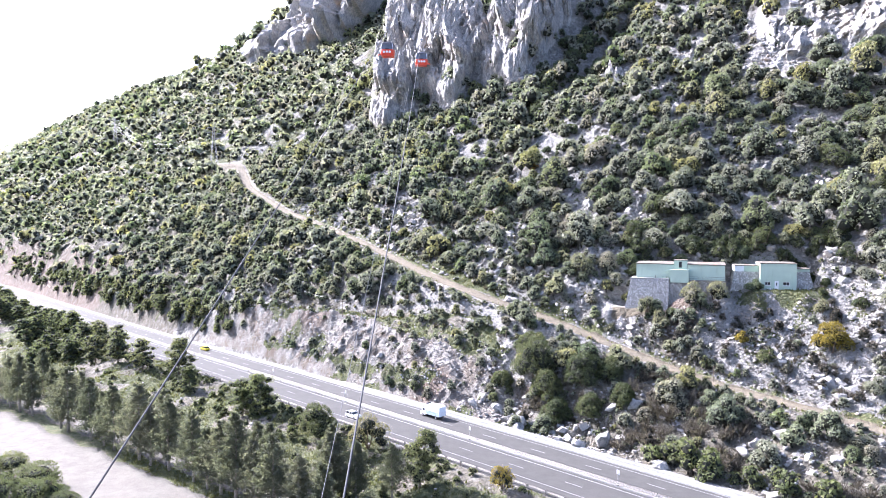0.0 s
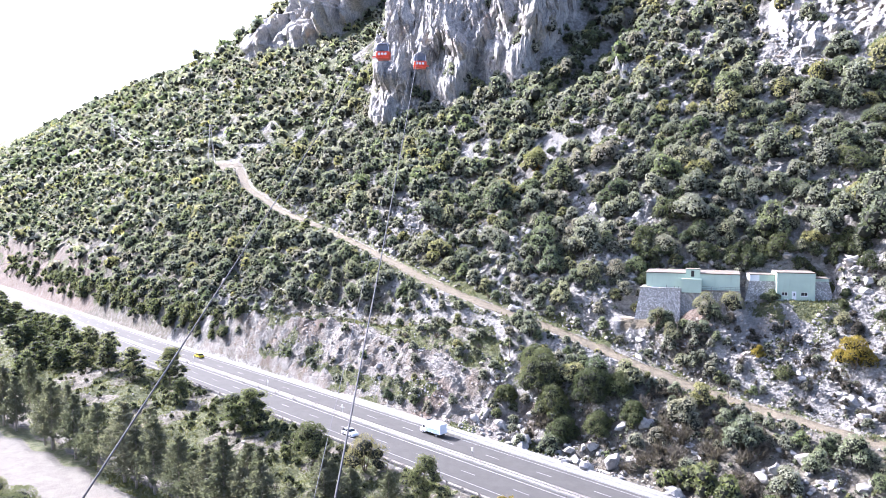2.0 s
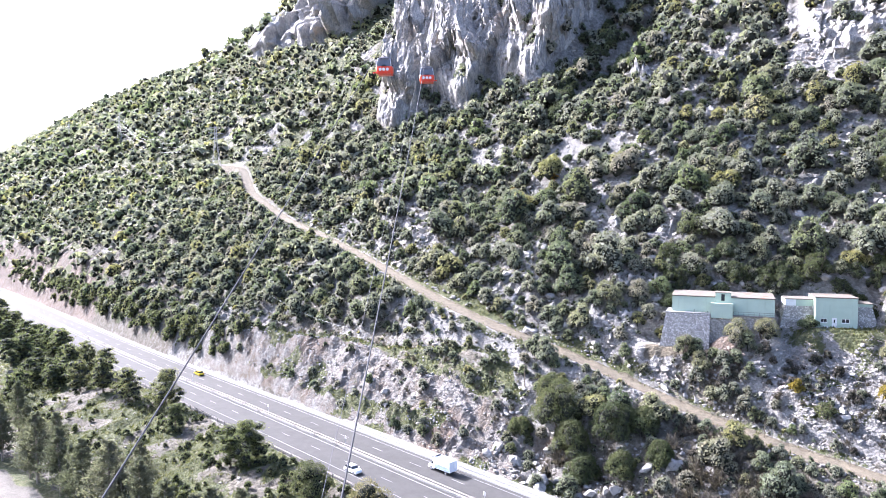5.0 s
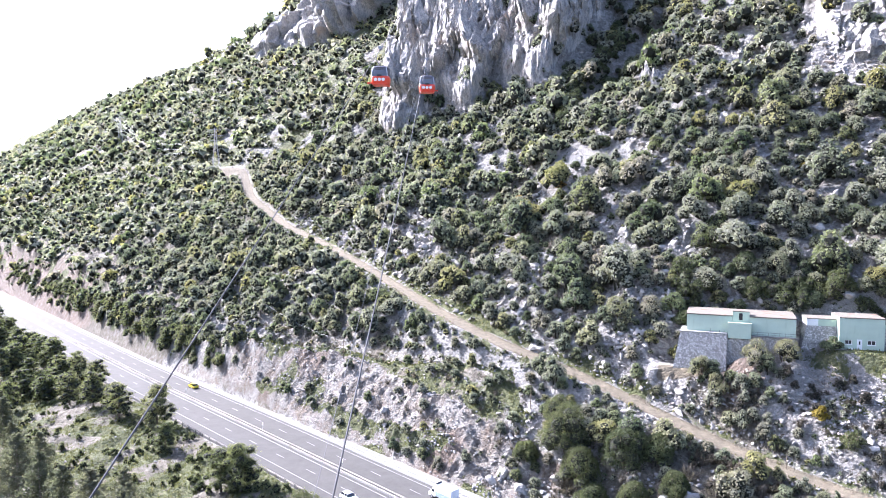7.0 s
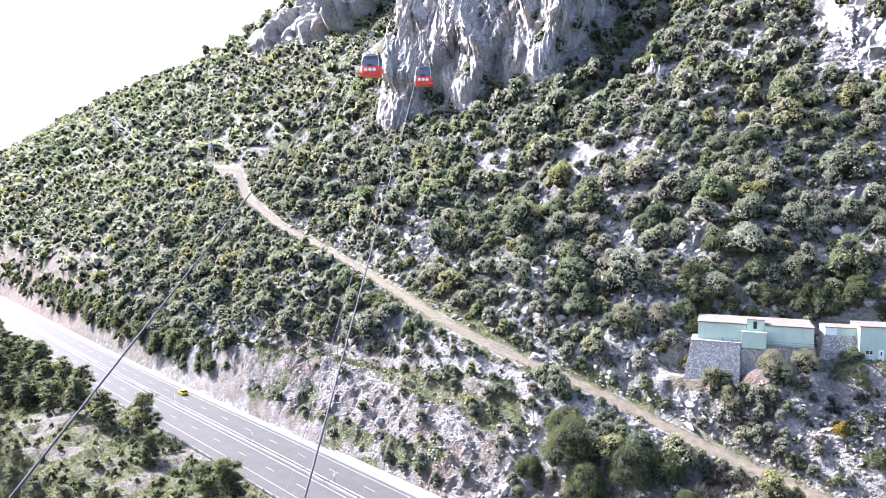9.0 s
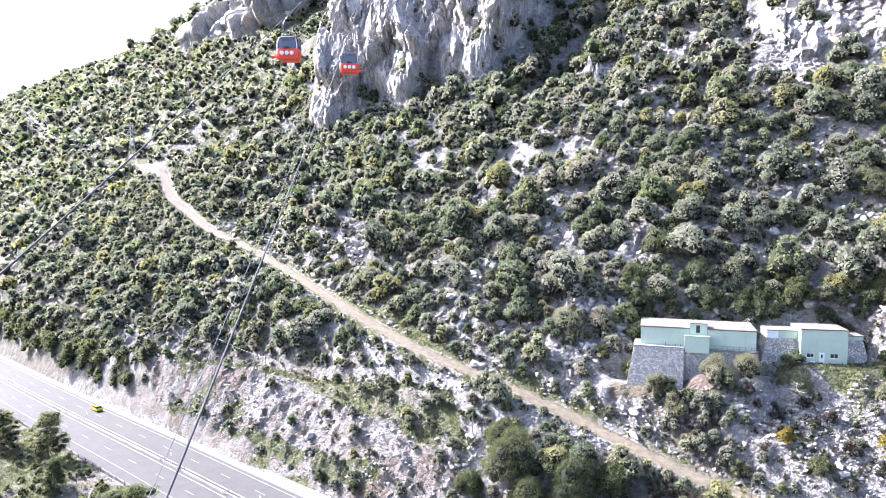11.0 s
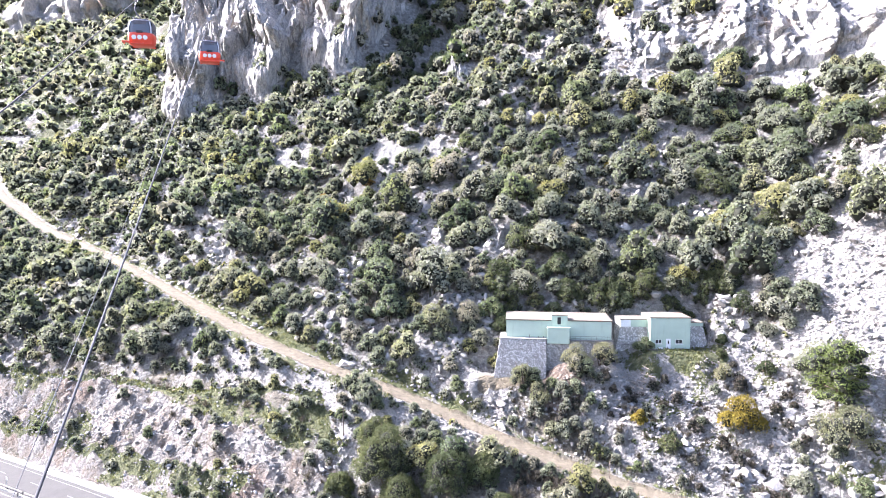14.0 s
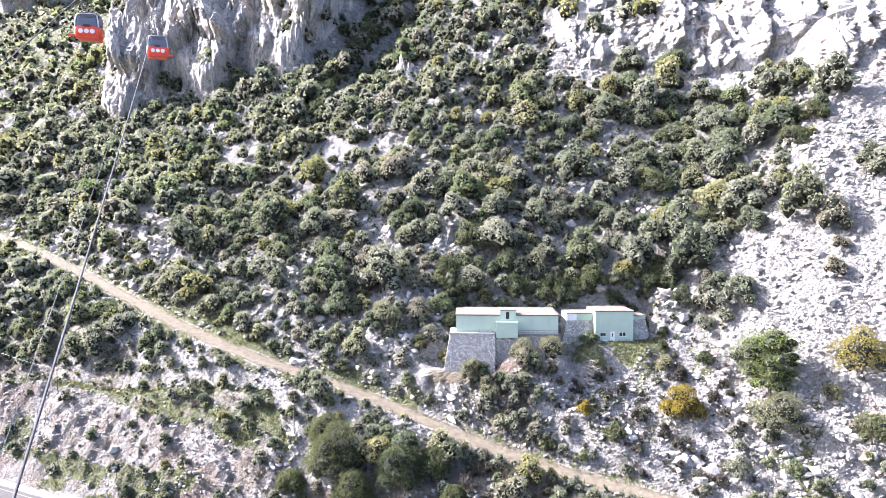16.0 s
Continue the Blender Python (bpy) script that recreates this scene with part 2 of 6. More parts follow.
def box(bm, x0, y0, z0, x1, y1, z1, bevel=0.0):
    m = Matrix.Translation(((x0 + x1) / 2, (y0 + y1) / 2, (z0 + z1) / 2)) @ Matrix.Diagonal((abs(x1 - x0), abs(y1 - y0), abs(z1 - z0), 1))
    made = bmesh.ops.create_cube(bm, size=1, matrix=m)["verts"]
    if bevel:
        edges = list({e for v in made for e in v.link_edges})
        bmesh.ops.bevel(bm, geom=edges, offset=bevel, segments=2, affect="EDGES", profile=0.6)
    return bm


def boxes(*list_of, bevel=0.0):
    bm = bmesh.new()
    for b in list_of:
        box(bm, *b, bevel=bevel)
    return bm


def tube(path, radius, sides=6):
    """A round bar along a line of points; radius may taper."""
    bm = bmesh.new()
    path = [Vector(p) for p in path]
    rings = []
    for k, p in enumerate(path):
        way = (path[min(k + 1, len(path) - 1)] - path[max(k - 1, 0)]).normalized()
        side = way.cross(Vector((0, 0, 1)) if abs(way.z) < 0.9 else Vector((1, 0, 0))).normalized()
        over = side.cross(way)
        r = radius[k] if isinstance(radius, (list, tuple)) else radius
        rings.append([bm.verts.new(p + r * (math.cos(a) * side + math.sin(a) * over)) for a in [2 * math.pi * j / sides for j in range(sides)]])
    for a, b in zip(rings, rings[1:]):
        for j in range(sides):
            bm.faces.new((a[j], a[(j + 1) % sides], b[(j + 1) % sides], b[j]))
    bm.faces.new(rings[0][::-1])
    bm.faces.new(rings[-1])
    return bm


def disc(bm, m, radius, depth, sides=20):
    bmesh.ops.create_cone(bm, cap_ends=True, segments=sides, radius1=radius, radius2=radius, depth=depth, matrix=m)
    return bm


def thing(name, label, category, m=None, group="", kind=""):
    ob = new(name)
    if m is not None:
        ob.matrix_world = m
    return tagged(ob, label, category, group, kind)


# ---- the lie of the land: s runs along the road, u uphill from it ----
D, N = np.array((-0.6612, 0.7502)), np.array((0.7502, 0.6612))


def world_xy(s, u):
    s, u = np.asarray(s, float) + 130, np.asarray(u, float) + 110
    return D[0] * s + N[0] * u, D[1] * s + N[1] * u


def along_across(x, y):
    return D[0] * x + D[1] * y - 130, N[0] * x + N[1] * y - 110


def smooth_line(knots, values, sigma=10):
    """A soft curve through a few knots, as a function of s."""
    at = np.arange(-700.0, 4200.0, 2.0)
    k = np.exp(-0.5 * (np.arange(-30, 31) * 2.0 / sigma) ** 2)
    line = np.convolve(np.pad(np.interp(at, knots, values), 30, "edge"), k / k.sum(), "valid")
    return lambda s: np.interp(s, at, line)


def step(a, b, x):
    t = np.clip((np.asarray(x, float) - a) / (b - a), 0, 1)
    return t * t * (3 - 2 * t)


def lattice(ix, iy, seed):
    h = (ix.astype(np.int64) * 374761393 + iy.astype(np.int64) * 668265263 + seed * 1442695041) & 0xFFFFFFFF
    h = ((h ^ (h >> 13)) * 1274126177) & 0xFFFFFFFF
    return ((h ^ (h >> 16)) & 0xFFFFFF) / float(0xFFFFFF)


def grain(x, y, seed=0):
    """Smooth value noise, -1 to 1."""
    x, y = np.asarray(x, float), np.asarray(y, float)
    ix, iy = np.floor(x), np.floor(y)
    fx, fy = x - ix, y - iy
    fx, fy = fx * fx * (3 - 2 * fx), fy * fy * (3 - 2 * fy)
    a, b = lattice(ix, iy, seed), lattice(ix + 1, iy, seed)
    c, d = lattice(ix, iy + 1, seed), lattice(ix + 1, iy + 1, seed)
    return 2 * (a + (b - a) * fx + (c - a) * fy + (a - b - c + d) * fx * fy) - 1


def fractal(x, y, octaves=4, seed=0, gain=0.5):
    total, amp = 0, 1.0
    for k in range(octaves):
        total = total + amp * grain(x * 2.03**k + 17.3 * k, y * 2.03**k - 9.1 * k, seed + k)
        amp *= gain
    return total


def facets(x, z, wide, tall, seed):
    """Broken planes: cells that each lie at their own depth and tilt, about -1 to 1."""
    best, out = np.full(np.shape(x), 9.0), np.zeros(np.shape(x))
    x, z = np.asarray(x, float) / wide, np.asarray(z, float) / tall
    for i in (-1, 0, 1):
        for j in (-1, 0, 1):
            col, row = np.floor(x) + i, np.floor(z) + j
            a, b, c, d, e = (lattice(col, row, seed + 31 * k) for k in (1, 2, 3, 4, 5))
            dx, dz = x - col - a, z - row - b
            far = np.abs(dx) * (0.7 + 0.6 * c) + np.abs(dz) * (0.7 + 0.6 * d) + 0.3 * dx * dz
            plane = 0.9 * (e - 0.5) + 1.5 * (c - 0.5) * dx + 1.5 * (d - 0.5) * dz
            out = np.where(far < best, plane, out)
            best = np.minimum(far, best)
    return out


road_far = smooth_line((-400, -60, 0, 60, 130, 200, 300, 400, 1000), (16, 1.5, -2, -5.0, -9.8, -12.6, -16, -19, -60), 25)
track_u = smooth_line((-200, -75, -42, -10, 10, 35, 80, 123, 152, 211, 265, 450, 728, 3000), (35, 37, 32.5, 30.8, 26.6, 28, 35.9, 42.6, 44.9, 56, 76, 60, 40, 10), 7)
track_z = smooth_line((-200, -55, -8, 30, 90, 155, 215, 265, 450, 728, 3000), (-5, 9.5, 20.5, 28, 38.5, 48.8, 62, 78, 85, 85, 70))
crest_u = smooth_line((-700, 300, 600, 820, 3000), (420, 420, 330, 280, 280), 60)
ROAD_Z, ROAD_WIDE, LOT_Z = -1.0, 20.5, -6.0


def ledge(s):
    """The narrow grassy terrace above the cut: its place between road and track, and its share of the height."""
    at = (-30, -6, 2, 10, 27, 46, 56, 72, 92, 115)
    return np.interp(s, at, (0.45, 0.60, 0.84, 0.83, 0.67, 0.54, 0.48, 0.30, 0.22, 0.17)), np.interp(s, at, (0.48, 0.60, 0.82, 0.81, 0.66, 0.55, 0.51, 0.45, 0.40, 0.36))


def lot_edge(s):
    """Where the gravel lot below the road ends, at the row of trees."""
    return -58.5 - 0.19 * s


def tongues(x):
    """Three great ribs of the big cliff, with gullies between them."""
    return np.maximum.reduce([np.clip(1.15 - np.abs(x - c) / w, 0, 1) for c, w in ((-27, 16), (4, 10), (32, 15))])


def cliff_mask(s, u):
    """Where bare rock stands out: the big cliff, the outcrop above the slide, the far crags."""
    x = world_xy(s, u)[0]
    rag = 12 * np.abs(grain(x / 11, u / 90, 25)) + 6 * grain(x / 5, u / 40, 26)
    foot = np.interp(s, (70, 97, 113, 122, 149, 167, 210, 290), (121, 117, 110, 106, 96, 92, 122, 190)) + 14 * (1 - tongues(x)) + 0.25 * rag
    big = step(78, 90, s + 0.1 * rag) * step(10, -8, s + 0.5 * rag - 176 - 1.1 * (u - 100)) * step(0, 6, u - foot) * step(260, 200, u)
    foot = np.interp(s, (-125, -110, -100, -96, -90, -84, -76, -63, -50, -37, -25, -15, -3, 8), (160, 135, 125, 116, 122, 134, 134, 130, 134, 129, 124, 132, 150, 190))
    right = step(10, 0, s) * step(-150, -130, s) * step(0, 4, u - foot - 0.25 * rag) * step(300, 230, u)
    foot = np.interp(s, (335, 347, 351, 356, 398, 493, 718, 800), (285, 255, 232, 205, 184, 184, 228, 255))
    far = step(335, 352, s) * step(900, 760, s + rag * 3) * step(-6, 16, u - foot - rag) * step(440, 380, u) * (1 - 0.55 * step(470, 540, s))
    return big, right, far


def rocky(s, u):
    """Where boulders crop out between the shrubs."""
    return step(0.06, 0.46, fractal(s / 8, u / 8, 2, 103)) * step(3, 7, u - track_u(s)) * step(16, 26, np.hypot(s + 38, u - 55))


def height(s, u):
    s, u = np.asarray(s, float), np.asarray(u, float)
    uf, ut, zt = road_far(s), track_u(s), track_z(s)
    un = uf - ROAD_WIDE
    wide = fractal(s / 46, u / 46, 3, 5) * 3.2 + fractal(s / 11, u / 11, 3, 11) * 0.9
    # above the track
    w = np.maximum(u - ut - 2.0, 0)
    rise = np.interp(w, (0, 3, 25, 120, 430, 900), (0, 2.6, 17, 93, 345, 500)) * (1 - 0.15 * step(550, 720, s))
    rough = 0.9 * facets(s, u, 4.2, 3.4, 36) + 0.6 * facets(s, u, 2.0, 1.8, 37)
    up = zt + rise + wide * step(0, 14, w) + rough * (0.6 + rocky(s, u)) * step(0, 5, w) * step(340, 260, s)
    up = up + 17 * step(-58, -95, s) * step(38, 85, u) + 4.6 * step(-4, -16, s) * step(-78, -58, s) * step(1, 6.5, w)
    big, right, far = cliff_mask(s, u)
    up = up + 26 * big * step(88, 150, u) + 4 * right * step(125, 170, u) + 22 * far * step(200, 280, u)
    up = up - 6 * np.abs(grain(s / 14, u / 40, 21)) * far - 10 * step(66, 60, s) * step(44, 54, s) * step(105, 130, u)
    over = np.maximum(u - crest_u(s), 0)
    up = np.where(over > 0, up - over * 1.25, up)
    # between the road and the track: a cut, a grassy terrace, then the slope below the track
    foot, top = uf + 4.2 - 2.0 * step(10, 60, s), ut - 2.2
    v = np.clip((u - foot) / np.maximum(top - foot, 1), 0, 1)
    vl, fl = ledge(s)
    rung = np.interp(np.clip(v / (vl - 0.05), 0, 1), (0, 0.20, 0.33, 1), (0, 0.30, 0.33, 1))
    shelf = fl * rung ** 0.9 + (1 - fl) * np.clip((v - vl - 0.05) / (0.95 - vl), 0, 1)
    plain = np.interp(v, (0, 0.32, 0.5, 0.85, 1), (0, 0.10, 0.46, 0.94, 1))
    cut = np.interp(v, (0, 0.03, 0.14, 1), (0, 0.07, 0.34, 1))
    shape = plain + (shelf - plain) * step(-14, 8, s)
    shape = shape + (cut - shape) * step(85, 120, s)
    crag = (0.9 * facets(s, u, 6.5, 4.0, 33) + 0.9 * facets(s, u, 2.8, 2.2, 34) + 0.75 * grain(s / 1.5, u / 1.2, 35)) * step(0.55, 0.4, v)
    low = ROAD_Z + (zt - ROAD_Z) * shape + (wide * 0.45 + fractal(s / 4.5, u / 4.5, 3, 31) * 0.7 + crag) * step(0, 0.08, v) * step(1, 0.85, v)
    # the road and what lies below it
    lot = lot_edge(s) + 8.5
    b = np.clip((un - 1.2 - u) / np.maximum(un - 1.2 - lot, 1), 0, 1)
    down = ROAD_Z + (LOT_Z - ROAD_Z) * step(0, 1, b) + (wide * 0.4 + fractal(s / 5, u / 5, 3, 41) * 0.9) * step(0, 0.15, b) * step(1, 0.9, b)
    far_low = np.where(u < lot - 260, (u - lot + 260) * 0.02, 0)
    z = np.where(u > ut, up, low)
    z = np.where((u >= top) & (u <= ut + 2.0), zt - 0.12 + 0.05 * fractal(s / 3, u / 3, 2, 51), z)
    z = np.where(u <= foot, ROAD_Z - 0.25, z)
    z = np.where(u < un - 1.2, down + far_low, z)
    return pads(s, u, z)


def pads(s, u, z):
    """Level ground cut for the two buildings and the short way to them."""
    x, y = world_xy(s, u)
    rough = 2.6 * fractal(s / 5, u / 5, 3, 95)
    # the hut: level in front, cut into the slope behind
    a, b = (x - 80.5) * 0.965 - (y - 167.4) * 0.262, (x - 80.5) * 0.262 + (y - 167.4) * 0.965
    m = step(11.5, 6, np.abs(a - 1) + 0.6 * rough) * step(-7, -1.2, b + 0.7 * rough) * step(10.5, 8.6, b)
    z = z + (28.6 - z) * m
    # the long building's narrow terrace at its foot
    a, b = (x - 58.6) * 0.937 - (y - 172.7) * 0.350, (x - 58.6) * 0.350 + (y - 172.7) * 0.937
    m = step(-22, -14, a + 0.5 * rough) * step(0, -5, a + 0.4 * rough) * step(-6.2, -3.4, b + 0.5 * rough) * step(3.5, 1.5, b)
    z = z + (23.4 - z) * m
    mound = 25.6 - np.maximum(-3.4 - b, 0) * 0.95 + 0.5 * rough
    z = z + (np.maximum(z, mound) - z) * step(-3.5, 0.5, a) * step(14.5, 11, a) * step(-12, -10, b) * step(2, 0, b)
    m = step(-14, -11.6, a) * step(14, 11.6, a) * step(-2, 1, b) * step(13.5, 11.5, b)
    return z + (np.minimum(z, 30.4) - z) * m


# ---- the ground: one sheet from the lot below the road to the far crest ----
def spaced(*stretches):
    """Stations along a line: stretches of (to, step) from the first value on."""
    out = [stretches[0][0]]
    for to, gap in stretches[1:]:
        count = max(1, round((to - out[-1]) / gap))
        out += list(np.linspace(out[-1], to, count + 1)[1:])
    return np.array(out)


gs = spaced((-700,), (-300, 40), (-150, 8), (-105, 2), (170, 0.9), (300, 1.8), (520, 4), (1000, 8), (2200, 25), (4000, 90))
gu = spaced((-2500,), (-400, 150), (-120, 14), (-64, 3), (-24, 1.3), (-18, 1.5), (36, 0.8), (112, 0.9), (180, 1.5), (300, 3), (520, 6), (900, 30), (1500, 100))
GS, GU = np.meshgrid(gs, gu, indexing="ij")
GX, GY = world_xy(GS, GU)
GZ = height(GS, GU)
ground_mesh = quads_mesh("ground", np.stack([GX, GY, GZ], -1).reshape(-1, 3), grid_faces(*GS.shape)[:, ::-1], [GROUND], smooth=True)
broken_ground = (GU > road_far(GS) + 2) & (np.abs(GU - track_u(GS)) > 3.5) & (GS < 300)
ground_mesh.polygons.foreach_set("use_smooth", ~broken_ground[:-1, :-1].ravel())


def scree_mask(s, u):
    """The white rock slide and the smaller bare patches."""
    edge = np.interp(u, (40, 62, 80, 97, 115, 140), (-84, -80, -76, -85, -94, -104)) + 3.0 * grain(s / 6, u / 6, 71)
    slide = step(2.5, -2.5, s - edge) * step(40, 54, u) * step(190, 140, u) * step(-330, -250, s)
    patch = step(7.5, 4.5, np.hypot((s - 84), (u - 54.5) * 0.8)) + step(8, 3, np.hypot((s - 74) * 0.6, u - 86)) + step(9, 3, np.hypot((s - 28) * 0.35, u - 88))
    below = 0.78 * step(-40, -54, s) * step(-104, -86, s) * step(40, 44, u) * step(72, 60, u) * (1 - 0.95 * step(-80, -87, s) * step(61, 56, u)) * (0.9 + 0.6 * fractal(s / 6, u / 6, 2, 75))
    talus = step(1.0, 0.0, np.abs(u - track_u(s) + 4.4 + 1.5 * step(20, 0, s) + 0.8 * grain(s / 9, u / 9, 77)) - 1.3 - 1.0 * step(22, 2, s)) * step(-34, -18, s) * step(135, 95, s) * 0.62
    return np.clip(slide + patch + below + talus, 0, 1)


def masks(s, u):
    uf, ut = road_far(s), track_u(s)
    scr = scree_mask(s, u)
    b, r, f = cliff_mask(s, u)
    stony = np.clip(0.60 + 0.5 * rocky(s, u) + 0.32 * fractal(s / 14, u / 14, 3, 61) + scr + b + r + f - 0.40 * step(130, 165, s) * step(4, -6, u - ut) - 0.3 * step(300, 380, s) - 0.62 * step(uf - 20, uf - 24, u) - 0.12 * step(-22, -30, s) * step(-66, -58, s) * step(33, 36, u) * step(64, 58, u) - 0.3 * step(-16, -30, s) * step(0, -4, u - ut), 0, 1)
    foot, top = uf + 2.0, ut - 2.2
    v = (u - foot) / np.maximum(top - foot, 1)
    vl = ledge(s)[0]
    bare_to = np.minimum(vl - 0.03, 0.52)
    clay = step(0, 0.03, v) * step(0.04, -0.03, v - bare_to) * step(-45, -25, s) * (0.95 + 0.5 * grain(s / 8, u / 5, 63))
    clay = clay * step(125, 100, s) + 0.5 * step(-0.02, 0.03, v) * step(0.24, 0.14, v) * step(225, 265, s) + 0.35 * step(0.14, 0.06, v) * step(100, 120, s)
    clay = clay + 1.2 * step(5.0, 2.2, np.hypot((s + 41) * 0.7, u - 42.5))
    grass = step(-0.03, 0.02, v - bare_to) * step(0.08, 0.04, v - vl) * step(-12, 2, s) * step(118, 100, s) * (0.45 + 0.6 * fractal(s / 5, u / 4, 2, 62))
    grass = grass + 1.1 * step(0.05, 0.03, np.abs(v - vl)) * step(-14, -4, s) * step(120, 105, s)
    berm = v / np.maximum(vl - 0.05, 0.05)
    grass = grass + (0.75 + 0.6 * grain(s / 8, u / 5, 74)) * step(0.17, 0.21, berm) * step(0.40, 0.34, berm) * step(-6, 8, s) * step(90, 70, s)
    row = u - lot_edge(s)
    grass = grass + 0.95 * step(-1.6, -0.4, row) * step(4.0, 3.2, row)
    grass = grass + 0.85 * step(uf - 19.5, uf - 22.5, u) * step(lot_edge(s) + 7, lot_edge(s) + 10, u) * (0.75 + 0.9 * fractal(s / 6, u / 6, 3, 65))
    grass = grass + 0.75 * step(2.2, 3.2, u - ut) * step(7, 3.5, u - ut) * step(-30, -10, s) * (0.7 + 0.7 * grain(s / 9, u / 5, 67))
    grass = grass + step(13, 5, np.hypot(s + 59, (u - 56) * 1.3)) * (0.38 + 0.9 * grain(s / 5, u / 5, 69)) + 0.32 * step(0.0, 0.8, fractal(s / 22, u / 22, 2, 73)) * step(0, 8, u - ut)
    grass = grass + 0.75 * step(0.1, 0.6, fractal(s / 8, u / 3.5, 2, 64)) * step(0.01, 0.05, v) * step(0.34, 0.25, v) * step(-45, -25, s)
    grass = grass + 0.55 * step(0.05, 0.5, fractal(s / 5, u / 5, 2, 66)) * step(-52, -58, s) * step(-106, -100, s) * step(38, 42, u) * step(72, 64, u)
    grass = grass + (0.5 + 0.35 * grain(s / 6, u / 2, 68)) * step(1.5, 2.1, np.abs(u - ut)) * step(4.2, 3.0, np.abs(u - ut)) * step(170, 120, s)
    grass = grass + (0.55 + 0.4 * fractal(s / 18, u / 18, 2, 76)) * step(190, 250, s) * step(2, 6, np.abs(u - ut)) * (1 - np.clip(b + r + f, 0, 1)) * step(0.2, 0.3, v)
    track = step(2.6, 1.7, np.abs(u - ut)) * step(300, 265, s)
    track = np.maximum(track, 0.9 * step(1.1, 0.7, np.hypot((s - 272) / 19, (u - 69) / 6) + 0.2 * grain(s / 7, u / 5, 79)))
    x, y = world_xy(s, u)
    a, c = (x - 58.6) * 0.937 - (y - 172.7) * 0.350, (x - 58.6) * 0.350 + (y - 172.7) * 0.937
    track = np.maximum(track, 0.8 * step(-19, -14, a) * step(-2, -8, a) * step(-5.6, -4.6, c) * step(-1.5, -2.5, c))
    lot = step(-0.2, -1.4, row) * step(-190, -150, u) + step(3.4, 4.2, row) * step(8.8, 7.4, row + 1.2 * grain(s / 8, 0 * s, 78))
    return {"stony": stony, "rust": np.clip(step(120, 210, s) + 1.3 * step(6.0, 3.0, np.hypot((s + 41) * 0.7, u - 42.5)) + 0.8 * step(7, 2, np.hypot((s - 6) * 0.7, u - uf - 8)) + 0.7 * step(8, 3, np.hypot((s - 66) * 0.8, u - uf - 14)), 0, 1), "scree": scr, "clay": np.clip(clay, 0, 1), "grass": np.clip(grass, 0, 1), "track": track, "lot": lot}


for key, values in masks(GS, GU).items():
    ground_mesh.attributes.new(key, "FLOAT", "POINT").data.foreach_set("value", values.astype(np.float32).ravel())
ground = tagged(new("ground", ground_mesh), "stony Mediterranean hillside above a gravel lot", "ground", kind="structure")


# ---- bare rock faces ----
def ridged(x, y, seed):
    return 1 - 2 * np.abs(grain(x, y, seed))


def spires(x, z, wide, tall, seed):
    """Leaning wedges of rock, pointed above and edged down the middle; about 0 to 2 high."""
    out = np.full(x.shape, 0.0)
    for i in (-1, 0, 1):
        for j in (0, 1, 2):
            col, row = np.floor(x / wide) + i, np.floor(z / tall) + j
            a, b, c, d = (lattice(col, row, seed + 200 * k) for k in (1, 2, 3, 4))
            below = (row + a) * tall - z
            dx = x - (col + 0.15 + 0.7 * b) * wide - (c - 0.5) * 0.35 * below
            r = np.clip(below * (0.7 + 0.9 * c) * wide / tall, 0, wide * (0.4 + 0.35 * d))
            lean = np.where(dx > 0, 0.65 + 0.9 * a, 1.55 - 0.9 * a)
            v = r - np.abs(dx) * lean - np.maximum(below - tall * (0.9 + 0.6 * b), 0) * 0.4
            out = np.maximum(out, v)
    return out * 3.0 / wide


def pinnacles(rng, at, lean, tall, thick, sides=8, levels=13):
    """Pointed, many-edged spurs of rock standing at the given places; returns corners and faces."""
    V, Q = [], []
    for p in at:
        h = rng.uniform(*tall)
        r = h * rng.uniform(*thick)
        way = np.array(lean) + rng.normal(size=3) * (0.12, 0.10, 0.05)
        way /= np.linalg.norm(way)
        a = np.sort(rng.uniform(0, 2 * math.pi, sides))
        rim = rng.uniform(0.65, 1.2, sides)
        rings = []
        for k in range(levels):
            t = -0.8 + 1.8 * k / (levels - 1)
            slim = (1 - t) ** 0.85 if t > 0 else max(0.06, 1 + 1.15 * t)
            wide = r * slim * rim * rng.uniform(0.76, 1.24, sides)
            mid = p + way * (h * t) + np.array((0, 0.5 * r + 1.2 * h * min(t, 0) ** 2, 0)) + rng.normal(size=3) * 0.06 * r
            rings.append(np.stack([mid[0] + wide * np.cos(a), mid[1] + wide * np.sin(a), mid[2] + rng.normal(size=sides) * 0.5 * h / levels], -1))
        base = sum(len(v) for v in V)
        k = np.arange(levels * sides).reshape(levels, sides)
        turn = np.roll(k, -1, axis=1)
        Q.append(np.stack([k[:-1], turn[:-1], turn[1:], k[1:]], -1).reshape(-1, 4) + base)
        V.append(np.concatenate(rings))
    return np.concatenate(V), np.concatenate(Q)


